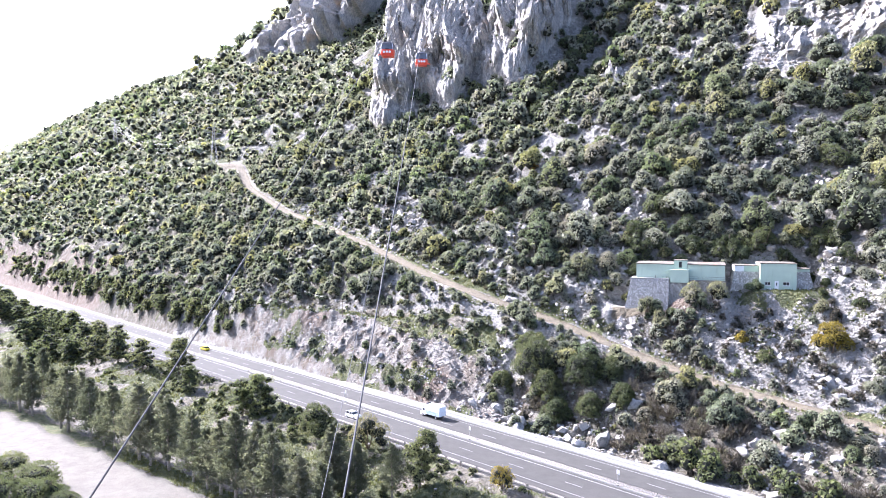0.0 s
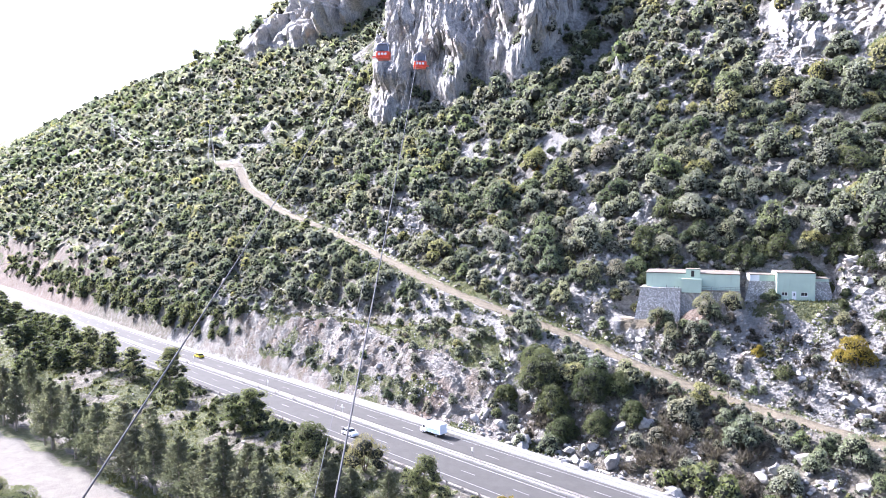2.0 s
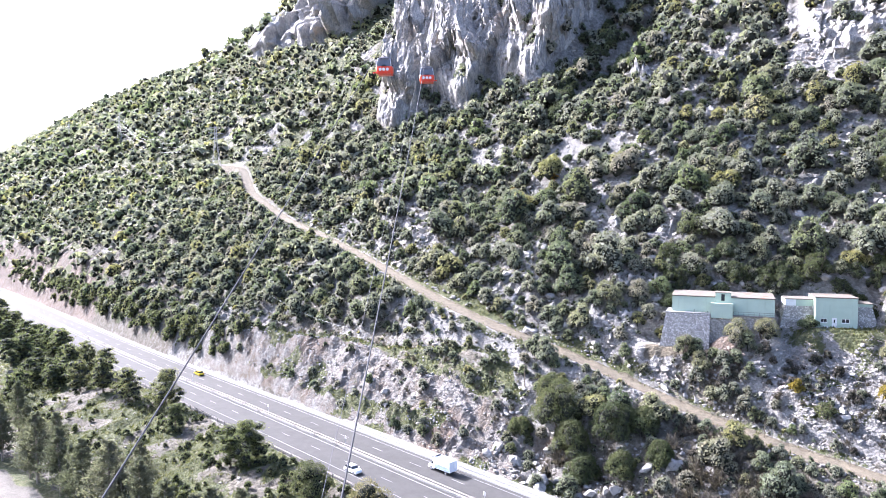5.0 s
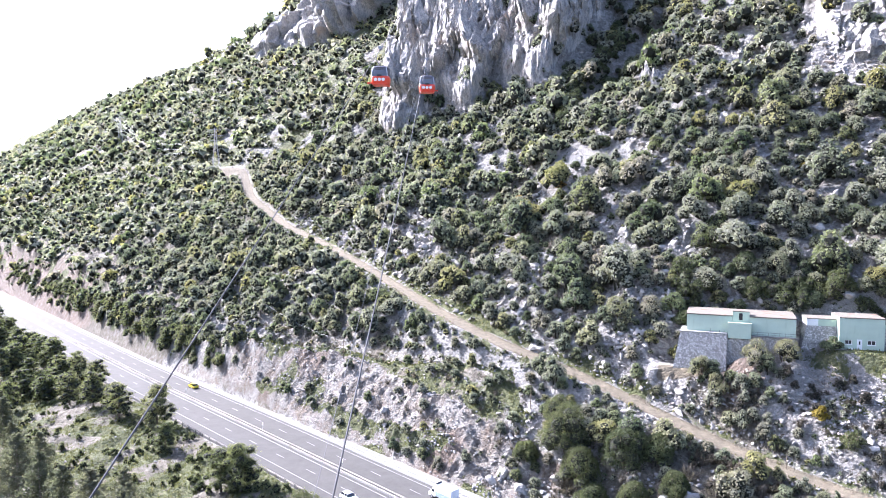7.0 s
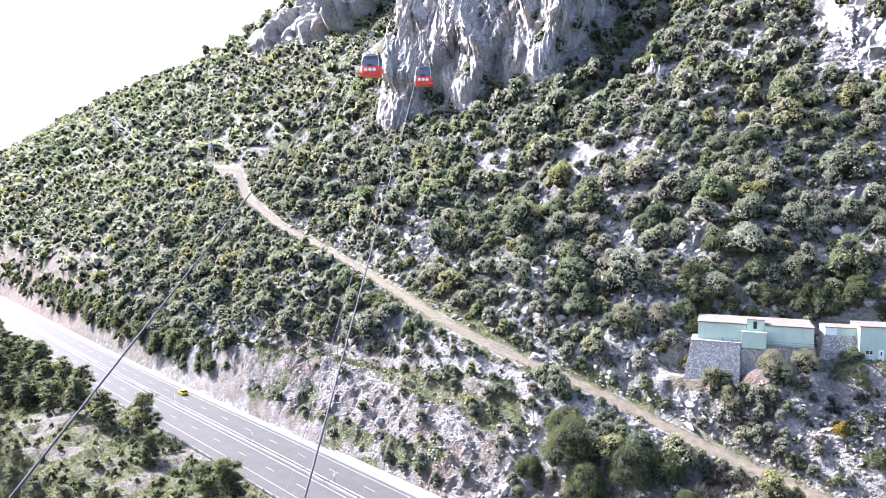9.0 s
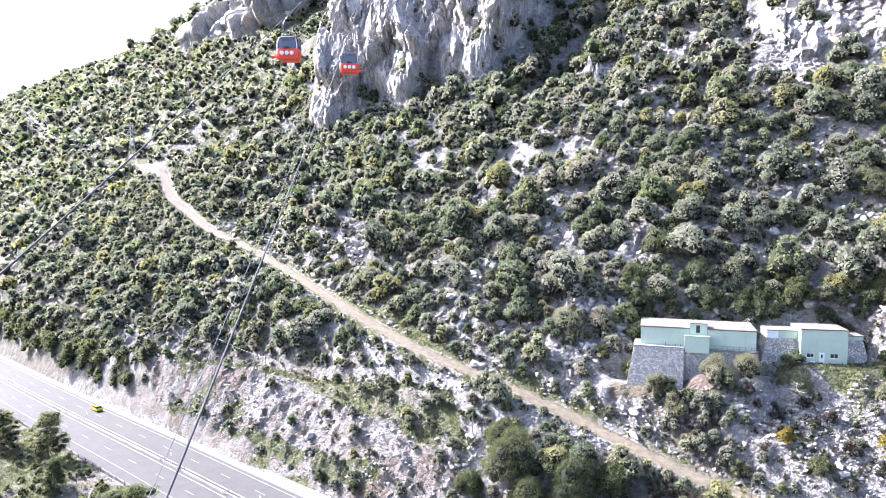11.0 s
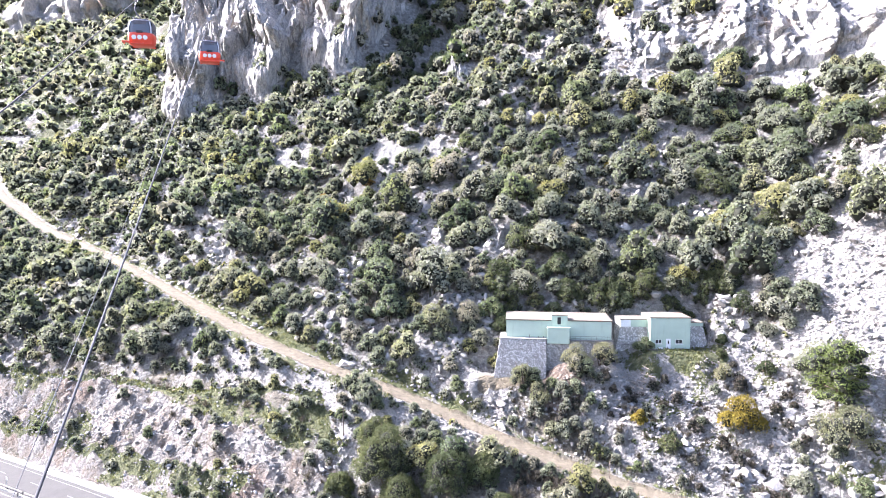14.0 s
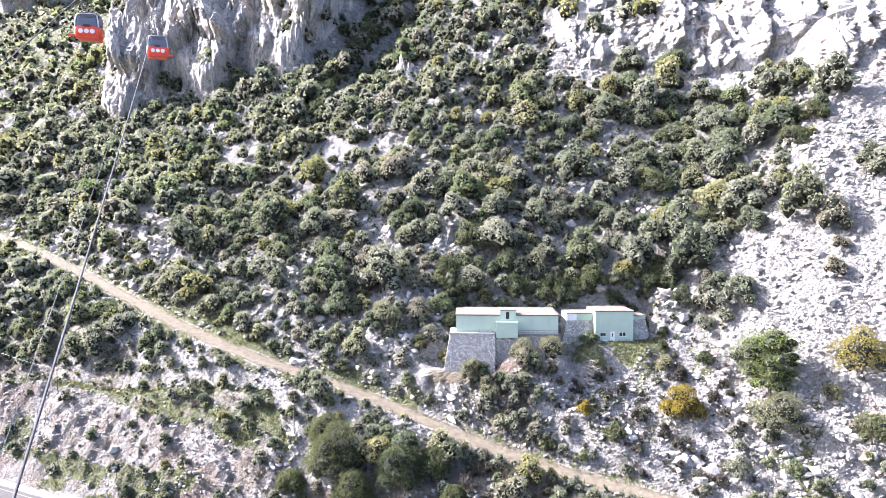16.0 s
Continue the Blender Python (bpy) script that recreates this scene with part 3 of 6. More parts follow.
def rock_face(name, label, x0, x1, z0, z1, gap, amp, which, slant=0.0, grow=1.0, tip=1.0, crumble=0.7, spurs=None):
    """Rock standing out of the slope towards the valley, over a lattice of place and height."""
    xs, zs, ys = np.arange(x0, x1, gap), np.arange(z0, z1, gap), np.arange(60.0, 900.0, 1.0)
    X, Y = np.meshgrid(xs, ys, indexing="ij")
    lie = np.maximum.accumulate(height(*along_across(X, Y)) + 1e-4 * Y, axis=1)
    y = np.stack([np.interp(zs, row, ys) for row in lie])
    x, z = np.meshgrid(xs, zs, indexing="ij")
    s, u = along_across(x, y)
    lean = x - 0.10 * z + 2.5 * grain(x / 24, z / 60, 81) + 0.6 * grain(x / 6, z / 14, 80)
    out = 0.05 + 0.3 * grain(lean / 17, z / 50, 82)
    if which == 0:
        out = out + 1.0 * tongues(x - 0.15 * (z - 100)) - 0.45
    across = lean + slant * z
    for wide, tall, share, seed in ((13.0, 44.0, 0.26, 90), (7.0, 22.0, 0.30, 94), (3.6, 10.0, 0.24, 98)):
        out = out + tip * share * wide / 4.0 * spires(across / grow, z / grow, wide, tall, seed)
    for wide, tall, share, seed in ((5.5, 24.0, 0.46, 70), (2.6, 11.0, 0.34, 72), (1.4, 5.0, 0.26, 74), (0.9, 2.4, 0.17, 76)):
        out = out + crumble * share * facets(across / grow + 0.3 * wide * grain(x / 6, z / 6, 77), z / grow, wide, tall * (1 if slant == 0 else 0.4), seed)
    for wide, tall, deep, seed in ((4.8, 26.0, 0.60, 83), (2.6, 14.0, 0.42, 84), (1.6, 9.0, 0.28, 85)):
        out = out - deep * np.exp(-np.abs(grain(across / (wide * grow), z / (tall * grow), seed)) / 0.11)
        out = out + 0.25 * deep * ridged(across / (0.7 * wide * grow), z / (tall * grow), seed + 10)
    m = cliff_mask(s, u)[which] * (0.4 + 0.6 * cliff_mask(s, u - 12)[which])
    out = m * (out + 0.15) * amp - (1 - m) * 0.45 * amp
    quads = grid_faces(*x.shape)
    inside = (m > 0.03) & (z < lie[:, -300:].max(axis=1)[:, None] - 2)
    quads = quads[inside.ravel()[quads].all(axis=1)]
    face = np.stack([x - 0.25 * out, y - 0.95 * out, z + 0.1 * out], -1)
    if spurs:
        rng = np.random.default_rng(61 + which)
        step_x, step_z = int(spurs[0] / gap), int(spurs[1] / gap)
        at = []
        for i in range(0, len(xs) - step_x, step_x):
            for j in range(0, len(zs) - step_z, step_z):
                ii, jj = i + int(rng.integers(step_x)), j + int(rng.integers(step_z))
                if m[ii, jj] > 0.55 and inside[ii, jj]:
                    at.append(face[ii, jj])
        pv, pq = pinnacles(rng, at, *spurs[2:])
        quads = np.concatenate([quads, pq + face.size // 3])
        face = np.concatenate([face.reshape(-1, 3), pv])
    me = quads_mesh(name, face.reshape(-1, 3), quads, [ROCK], smooth=False)
    return tagged(new(name, me), label, "cliff", kind="structure")


rock_face("cliff_1", "jagged pale grey limestone cliff with pointed vertical ribs", -80, 62, 76, 235, 0.45, 5.5, 0, 0.0, 1.0, 1.4, 1.0, (3.8, 5.0, (0.06, 0.36, 1.0), (6, 16), (0.14, 0.27)))
rock_face("cliff_2", "broken white limestone outcrop above the rock slide", 80, 222, 70, 200, 0.5, 4.5, 1, -0.45, 1.35, 0.8, 1.0, (7.0, 6.0, (0.3, 0.55, 0.75), (6, 13), (0.28, 0.45)))
rock_face("cliff_3", "hazy limestone cliff below the far crest", -340, 90, 120, 390, 2.2, 14.0, 2, 0.0, 2.5, 1.0, 0.7, (24.0, 28.0, (0.05, 0.5, 1.0), (14, 38), (0.2, 0.34)))


def outcrop(seed, s, u, count, tall):
    """A small stand of pointed rock on the slope."""
    rng = np.random.default_rng(seed)
    a, b = s + rng.normal(size=count) * 1.6, u + rng.normal(size=count) * 1.3
    x, y = world_xy(a, b)
    ob = thing("rock_outcrop", "pointed grey limestone outcrop among the shrubs", "rock", pose(float(x.mean()), float(y.mean()), float(height(s, u))), "outcrops on the slope")
    for at in np.stack([x - x.mean(), y - y.mean(), height(a, b) + 0.2 - float(height(s, u))], -1):
        v, q = pinnacles(rng, [at], (-0.05, 0.25, 1.0), (0.5 * tall, tall), (0.30, 0.50))
        new("spur", quads_mesh("spur", v, q, [ROCK])).parent = ob
    return ob


for k, (s, u, count, tall) in enumerate(((32.8, 123.7, 11, 8.5), (-2.0, 108.0, 4, 4.0), (203.0, 102.0, 6, 7.0), (222.0, 97.0, 5, 6.0), (40.0, 148.0, 5, 6.0))):
    outcrop(500 + k, s, u, count, tall)


# ---- the road ----
ASPHALT = Paint("asphalt", 0.85)
ASPHALT.bsdf.inputs["Specular IOR Level"].default_value = 0.32
worn = ASPHALT.noise(0.5, 6.0, 0.6, stretch=(1, 1, 1))
ASPHALT.color(ASPHALT.ramp(ASPHALT.sums("ADD", ASPHALT.sums("MULTIPLY", worn, 0.5), ASPHALT.sums("MULTIPLY", ASPHALT.noise(18, 4.0), 0.5)), (0.35, (0.036, 0.0345, 0.0318)), (0.65, (0.056, 0.0538, 0.0500))))
ASPHALT = ASPHALT.bump(ASPHALT.noise(40, 3.0), 0.3, 0.01).mat
LINE = plain("road_paint", (0.22, 0.22, 0.215), 0.7, vary=0.18, scale=4)
CONCRETE = plain("concrete", (0.27, 0.266, 0.254), 0.9, vary=0.15, scale=1.5, bump=0.01)
MEDIAN = plain("median_concrete", (0.15, 0.147, 0.14), 0.9, vary=0.15, scale=1.5)
STEEL = plain("dark_galvanised_steel", (0.16, 0.15, 0.14), 0.5, 0.7, vary=0.3, scale=6)
DARK = plain("black_rubber", (0.025, 0.025, 0.027), 0.8, vary=0.2)


def ribbon(name, profile, s0, s1, gap, mat, parent=None, label=""):
    """A strip along the road with the given cross-section of (offset from the far edge, height) pairs."""
    s = np.linspace(s0, s1, max(2, round((s1 - s0) / gap) + 1))
    uf = road_far(s)
    v = []
    for du, dz in profile:
        x, y = world_xy(s, uf + du)
        v.append(np.stack([x, y, np.full(len(s), ROAD_Z + dz)], -1))
    v = np.stack(v, 1)
    me = quads_mesh(name, v.reshape(-1, 3), grid_faces(len(s), len(profile)), [mat])
    ob = new(name, me)
    if parent is not None:
        ob.parent = parent
    return tagged(ob, label)


road = ribbon("road", [(-21.2, -0.4), (-20.6, 0), (0.3, 0), (0.4, -0.4)], -450, 1400, 5, ASPHALT)
tagged(road, "grey asphalt dual carriageway with white lane lines", "road", kind="structure")
for du, wide in ((-0.7, 0.14), (-7.6, 0.16), (-10.2, 0.18), (-17.4, 0.14)):
    ribbon("edge_line", [(du - wide / 2, 0.006), (du + wide / 2, 0.006)], -450, 1400, 5, LINE, road)
ribbon("median_strip", [(-9.35, 0.004), (-9.3, 0.14), (-8.5, 0.14), (-8.45, 0.004)], -450, 1400, 5, MEDIAN, road, "worn concrete median strip")
for du in (-4.1, -13.8):
    for k in range(-11, 26):
        ribbon("lane_dash", [(du - 0.07, 0.006), (du + 0.07, 0.006)], k * 13.0 + du * 0.3, k * 13.0 + du * 0.3 + 3.6, 4, LINE, road)
    ribbon("far_lane_line", [(du - 0.05, 0.006), (du + 0.05, 0.006)], 345, 1400, 5, LINE, road)
barrier = ribbon("concrete_barrier", [(0.35, -0.1), (0.38, 0.25), (0.62, 0.5), (0.68, 0.95), (0.9, 0.95), (0.95, 0.5), (1.2, 0.25), (1.22, -0.1)], -450, 1400, 5, CONCRETE)
tagged(barrier, "white concrete barrier along the road's uphill edge", "barrier", kind="structure")
ditch = ribbon("drain", [(1.22, 0.02), (1.8, 0.05), (2.1, -0.15), (2.7, -0.15), (3.1, 0.25), (3.6, 0.3), (3.7, -0.3)], -450, 420, 5, MEDIAN)
tagged(ditch, "pale concrete drain at the foot of the rock cut", "drain", kind="structure")


# ---- the two buildings ----
def wall_paint(name, c, stain):
    p = Paint(name, 0.9)
    body = p.ramp(p.noise(0.5, 7.0, 0.6), (0.3, tuple(v * 0.88 for v in c)), (0.7, c))
    run = p.value(p.noise(1.0, 5.0, 0.6, stretch=(1.2, 1.2, 0.15)), 0.58, 0.75)
    p.color(p.mix(p.sums("MULTIPLY", run, 0.45), body, stain))
    return p.bump(p.noise(9, 4.0), 0.25, 0.01).mat


GREEN_WALL = wall_paint("pale_green_render", (0.40, 0.485, 0.385), (0.28, 0.34, 0.265))
ROOF = Paint("roof_screed", 0.9)
rust = ROOF.value(ROOF.noise(0.45, 5.0, 0.6), 0.60, 0.66)
ROOF.color(ROOF.mix(rust, ROOF.ramp(ROOF.noise(1.2, 6.0), (0.3, (0.105, 0.090, 0.070)), (0.7, (0.16, 0.140, 0.112))), (0.17, 0.085, 0.055)))
ROOF = ROOF.mat
MASONRY = Paint("rubble_masonry", 0.9)
joint = MASONRY.value(MASONRY.cells(3.0, "DISTANCE_TO_EDGE"), 0.02, 0.14)
stone_c = MASONRY.ramp(MASONRY.cells(3.0, "F1", output="Color"), (0.1, (0.24, 0.22, 0.19)), (0.5, (0.42, 0.40, 0.36)), (0.9, (0.66, 0.63, 0.58)))
MASONRY.color(MASONRY.mix(joint, (0.20, 0.19, 0.18), stone_c))
MASONRY = MASONRY.bump(joint, 0.8, 0.06).mat
WHITE = plain("white_paint", (0.70, 0.70, 0.68), 0.6, vary=0.06)
GLASS_DARK = Paint("window_glass", 0.08)
GLASS_DARK.color((0.02, 0.025, 0.03))
GLASS_DARK = GLASS_DARK.mat
METAL = plain("grey_metal", (0.30, 0.30, 0.31), 0.6, 0.4, vary=0.2)


def frustum(bm, x0, x1, y0, y1, z0, X0, X1, Y0, Y1, z1):
    """A block whose top and bottom differ: a battered wall."""
    a = [bm.verts.new(p) for p in ((x0, y0, z0), (x1, y0, z0), (x1, y1, z0), (x0, y1, z0))]
    b = [bm.verts.new(p) for p in ((X0, Y0, z1), (X1, Y0, z1), (X1, Y1, z1), (X0, Y1, z1))]
    bm.faces.new(a[::-1])
    bm.faces.new(b)
    for k in range(4):
        bm.faces.new((a[k], a[(k + 1) % 4], b[(k + 1) % 4], b[k]))
    return bm


def wall_with_holes(bm, x0, x1, z0, z1, y0, y1, holes):
    """A wall between y0 and y1 with rectangular openings (x0, x1, z0, z1)."""
    xs = sorted({x0, x1, *[h[0] for h in holes], *[h[1] for h in holes]})
    zs = sorted({z0, z1, *[h[2] for h in holes], *[h[3] for h in holes]})
    for a, b in zip(xs, xs[1:]):
        for c, d in zip(zs, zs[1:]):
            if not any(h[0] <= a and b <= h[1] and h[2] <= c and d <= h[3] for h in holes):
                box(bm, a, y0, c, b, y1, d)
    bmesh.ops.remove_doubles(bm, verts=bm.verts, dist=1e-4)
    return bm


def window(parent, x0, x1, z0, z1, y, sill=True, bars=1):
    w = part("window", boxes((x0, y - 0.03, z0, x0 + 0.07, y + 0.06, z1), (x1 - 0.07, y - 0.03, z0, x1, y + 0.06, z1), (x0, y - 0.03, z1 - 0.07, x1, y + 0.06, z1), (x0, y - 0.03, z0, x1, y + 0.06, z0 + 0.07)), WHITE, parent)
    part("pane", boxes((x0 + 0.06, y + 0.02, z0 + 0.06, x1 - 0.06, y + 0.04, z1 - 0.06)), GLASS_DARK, w)
    for k in range(bars):
        xm = x0 + (x1 - x0) * (k + 1) / (bars + 1)
        part("glazing_bar", boxes((xm - 0.03, y - 0.02, z0 + 0.06, xm + 0.03, y + 0.05, z1 - 0.06)), WHITE, w)
    if sill:
        part("sill", boxes((x0 - 0.1, y - 0.18, z0 - 0.08, x1 + 0.1, y - 0.02, z0 - 0.01)), WHITE, w)
    return w


def long_building():
    m = pose(48.9, 176.4, 30.8, 0, 0, math.degrees(math.atan2(-0.350, 0.937)))
    b = thing("station_building", "long pale green flat-roofed building on a battered stone base", "building", m)
    L, Dp, Hh = 20.8, 10.2, 3.45
    part("wall", boxes((0, 0, -0.5, 8.9, 0.3, Hh)), GREEN_WALL, b)
    part("wall", boxes((12.2, 0, -0.5, L, 0.3, Hh)), GREEN_WALL, b)
    part("wall", boxes((0, 0.3, -0.5, 0.3, Dp, Hh)), GREEN_WALL, b)
    part("wall", boxes((L - 0.3, 0.3, -0.5, L, Dp, Hh)), GREEN_WALL, b)
    part("wall", boxes((0.3, Dp - 0.3, -0.5, L - 0.3, Dp, Hh)), GREEN_WALL, b)
    roof = part("roof", boxes((-0.12, -0.12, Hh, 8.94, Dp + 0.12, Hh + 0.22), (12.16, -0.12, Hh, L + 0.12, Dp + 0.12, Hh + 0.22), (8.94, 2.62, Hh, 12.16, Dp + 0.12, Hh + 0.22), bevel=0.03), ROOF, b, "beige roof screed with rusty patches")
    for k, (x, y, w) in enumerate(((2.5, 6, 0.9), (5.5, 4.5, 0.6), (15.4, 5.6, 1.2), (18.0, 3.5, 1.8))):
        part("patch", boxes((x, y, Hh + 0.22, x + w, y + 0.7, Hh + 0.225 + 0.03)), plain("rusty_sheet", (0.30, 0.15, 0.10), 0.9, vary=0.3) if k == 0 else bpy.data.materials["rusty_sheet"], roof)
    tower = bmesh.new()
    wall_with_holes(tower, 8.95, 12.15, -0.4, 4.5, -0.06, 0.3, [(10.15, 10.85, 2.75, 4.2)])
    box(tower, 8.95, 0.3, -0.4, 9.25, 2.6, 4.5), box(tower, 11.85, 0.3, -0.4, 12.15, 2.6, 4.5), box(tower, 9.25, 2.3, Hh, 11.85, 2.6, 4.5)
    t = part("tower", tower, GREEN_WALL, b)
    part("tower_roof", boxes((8.9, -0.12, 4.5, 12.2, 2.66, 4.62)), ROOF, t)
    part("window", boxes((10.15, 0.1, 2.75, 10.85, 0.14, 4.2)), GLASS_DARK, t, "tall dark window opening")
    porch = part("porch", boxes((8.1, -1.35, -0.9, 12.5, -0.06, 2.25), bevel=0.02), GREEN_WALL, b)
    part("porch_roof", boxes((8.05, -1.4, 2.25, 12.55, -0.06, 2.33)), GREEN_WALL, porch)
    base = bmesh.new()
    frustum(base, -2.4, 7.9, -3.3, Dp * 0.6, -7.6, -1.2, 7.9, -1.5, Dp * 0.6, -0.06)
    part("stone_base", base, MASONRY, b, "battered rubble-stone retaining base")
    base = bmesh.new()
    frustum(base, 7.9, 21.2, -1.0, Dp * 0.6, -7.6, 7.9, 21.0, -0.75, Dp * 0.6, -0.35)
    part("stone_base", base, MASONRY, b, "battered rubble-stone retaining base")
    part("coping", boxes((-1.3, -1.62, -0.06, 7.95, -0.02, 0.08)), CONCRETE, b)
    part("walkway", boxes((12.55, -1.3, -0.33, 21.05, -0.02, -0.2)), MEDIAN, b)
    rail = part("railing", boxes((12.6, -1.25, 0.62, 20.9, -1.2, 0.67), (12.6, -1.25, 0.2, 20.9, -1.2, 0.24)), STEEL, b, "dark steel railing")
    for k in range(9):
        part("railing_post", boxes((12.6 + k * 1.03, -1.26, -0.2, 12.65 + k * 1.03, -1.19, 0.67)), STEEL, rail)
    for k, x in enumerate((4.6, 6.4, 7.3)):
        part("vent_pipe", boxes((x, -0.9, 0.08, x + 0.12, -0.78, 0.5 + 0.25 * (k == 0))), STEEL, b)
    return b


def hut():
    m = pose(76.6, 168.4, 28.6, 0, 0, math.degrees(math.atan2(-0.262, 0.965)))
    b = thing("service_hut", "pale green flat-roofed hut with a white door and stone wings", "building", m)
    front = bmesh.new()
    wall_with_holes(front, 0, 8.0, -0.6, 6.2, 0, 0.3, [(1.05, 2.3, 1.0, 1.85), (5.05, 6.5, 1.0, 1.9), (3.2, 4.1, 0.0, 2.05)])
    part("wall", front, GREEN_WALL, b)
    part("wall", boxes((0, 0.3, -0.6, 0.3, 6.8, 6.2)), GREEN_WALL, b)
    part("wall", boxes((7.7, 0.3, -0.6, 8.0, 6.8, 6.2)), GREEN_WALL, b)
    part("wall", boxes((0.3, 6.5, -0.6, 7.7, 6.8, 6.2)), GREEN_WALL, b)
    part("roof", boxes((-0.1, -0.1, 6.2, 8.1, 6.9, 6.4), bevel=0.03), ROOF, b)
    window(b, 1.05, 2.3, 1.0, 1.85, 0.1, bars=1)
    window(b, 5.05, 6.5, 1.0, 1.9, 0.1, bars=1)
    door = part("door", boxes((3.27, -0.02, 0.02, 4.03, 0.05, 1.98), bevel=0.01), WHITE, b, "white door with a dark glass panel")
    part("door_frame", boxes((3.2, -0.03, 0, 3.27, 0.2, 2.05), (4.03, -0.03, 0, 4.1, 0.2, 2.05), (3.27, -0.03, 1.98, 4.03, 0.2, 2.05)), WHITE, b)
    part("pane", boxes((3.52, -0.04, 1.0, 3.78, -0.015, 1.7)), GLASS_DARK, door)
    part("handle", boxes((3.33, -0.07, 0.98, 3.37, -0.02, 1.12)), METAL, door)
    part("step", boxes((2.9, -0.7, -0.4, 4.4, -0.05, -0.02)), CONCRETE, b)
    part("meter_box", boxes((1.6, -0.35, -0.3, 2.5, -0.02, 0.35), bevel=0.02), WHITE, b)
    part("bench", boxes((5.4, -0.6, -0.3, 6.6, -0.1, 0.15), bevel=0.02), STEEL, b)
    wing = bmesh.new()
    frustum(wing, -6.6, 0, 1.6, 6.8, -0.8, -5.4, 0, 2.2, 6.8, 4.1)
    w = part("wing_wall", wing, MASONRY, b, "battered rubble-stone wing wall")
    part("wing_band", boxes((-3.4, 2.1, 4.1, -0.02, 6.8, 5.5)), GREEN_WALL, w)
    part("wing_shoulder", boxes((-5.5, 2.15, 4.1, -3.4, 6.8, 5.5)), WHITE, w, "whitewashed end of the wing")
    part("wing_roof", boxes((-5.6, 2.0, 5.5, -0.02, 6.9, 5.65)), ROOF, w)
    wing = bmesh.new()
    frustum(wing, 8.0, 12.6, 1.6, 6.8, -0.8, 8.0, 11.2, 2.2, 6.8, 4.3)
    w = part("wing_wall", wing, MASONRY, b, "battered rubble-stone wing wall")
    part("wing_band", boxes((8.02, 2.1, 4.3, 11.3, 6.8, 4.9)), GREEN_WALL, w)
    part("wing_roof", boxes((8.02, 2.0, 4.9, 11.4, 6.9, 5.05)), ROOF, w)
    part("side_rail", boxes((-5.2, 1.6, 0.5, -0.1, 1.66, 0.58), (-5.2, 1.6, -0.5, -5.14, 1.66, 0.58), (-2.6, 1.6, -0.5, -2.54, 1.66, 0.58)), STEEL, b)
    return b


long_building()
hut()


# ---- the ropeway: two haul ropes, a thin cable, two cabins ----
ROPE = plain("steel_rope", (0.05, 0.05, 0.055), 0.9, 0.0, vary=0.25, scale=4)
ALUMINIUM = plain("aluminium_wire", (0.24, 0.24, 0.24), 0.5, 0.0, vary=0.05)
THIN = plain("thin_wire", (0.10, 0.10, 0.105), 0.9, 0.0, vary=0.1)


def rope_at(side, y):
    if side == "down":
        return Vector((-9.99 + 0.01118 * y, y, 30.92 + 0.3808 * y + 0.000171 * y * y))
    return Vector((-2.68 - 0.00851 * y, y, 31.25 + 0.3344 * y + 0.000294 * y * y))


for side in ("down", "up"):
    bm = tube([rope_at(side, y) for y in np.linspace(-40, 330, 60)], 0.034, 6)
    ob = part("haul_rope", bm, ROPE, smooth=True)
    tagged(ob, "dark twisted steel haul rope of a ropeway", "cable", "ropes of the ropeway")
for dx, dz, r in ((-0.9, -1.2, 0.012),):
    bm = tube([rope_at("up", y) + Vector((dx, 0, dz)) for y in np.linspace(-40, 330, 60)], r, 5)
    tagged(part("signal_cable", bm, THIN), "thin pale cable beside the haul rope", "cable", "thin cables of the ropeway")

RED = plain("red_gloss_paint", (0.62, 0.055, 0.02), 0.3, vary=0.08)
SHELL = plain("dark_grey_shell", (0.085, 0.080, 0.095), 0.4, vary=0.1)
SILVER = plain("silver_frame", (0.42, 0.42, 0.44), 0.4, 0.5, vary=0.1)
CLEAR = Paint("tinted_glass", 0.06)
CLEAR.color((0.15, 0.16, 0.19))
CLEAR.bsdf.inputs["Transmission Weight"].default_value = 0.35
CLEAR = CLEAR.mat


def lofted(rows, sides=24, squareness=4.0, caps=True):
    """A rounded-square body from rows of (z, half width, half depth)."""
    bm = bmesh.new()
    rings = []
    for z, a, b in rows:
        ring = []
        for k in range(sides):
            t = 2 * math.pi * k / sides
            c, s = math.cos(t), math.sin(t)
            ring.append(bm.verts.new((a * math.copysign(abs(c) ** (2 / squareness), c), b * math.copysign(abs(s) ** (2 / squareness), s), z)))
        rings.append(ring)
    for p, q in zip(rings, rings[1:]):
        for k in range(sides):
            bm.faces.new((p[k], p[(k + 1) % sides], q[(k + 1) % sides], q[k]))
    if caps:
        bm.faces.new(rings[0][::-1])
        bm.faces.new(rings[-1])
    return bm


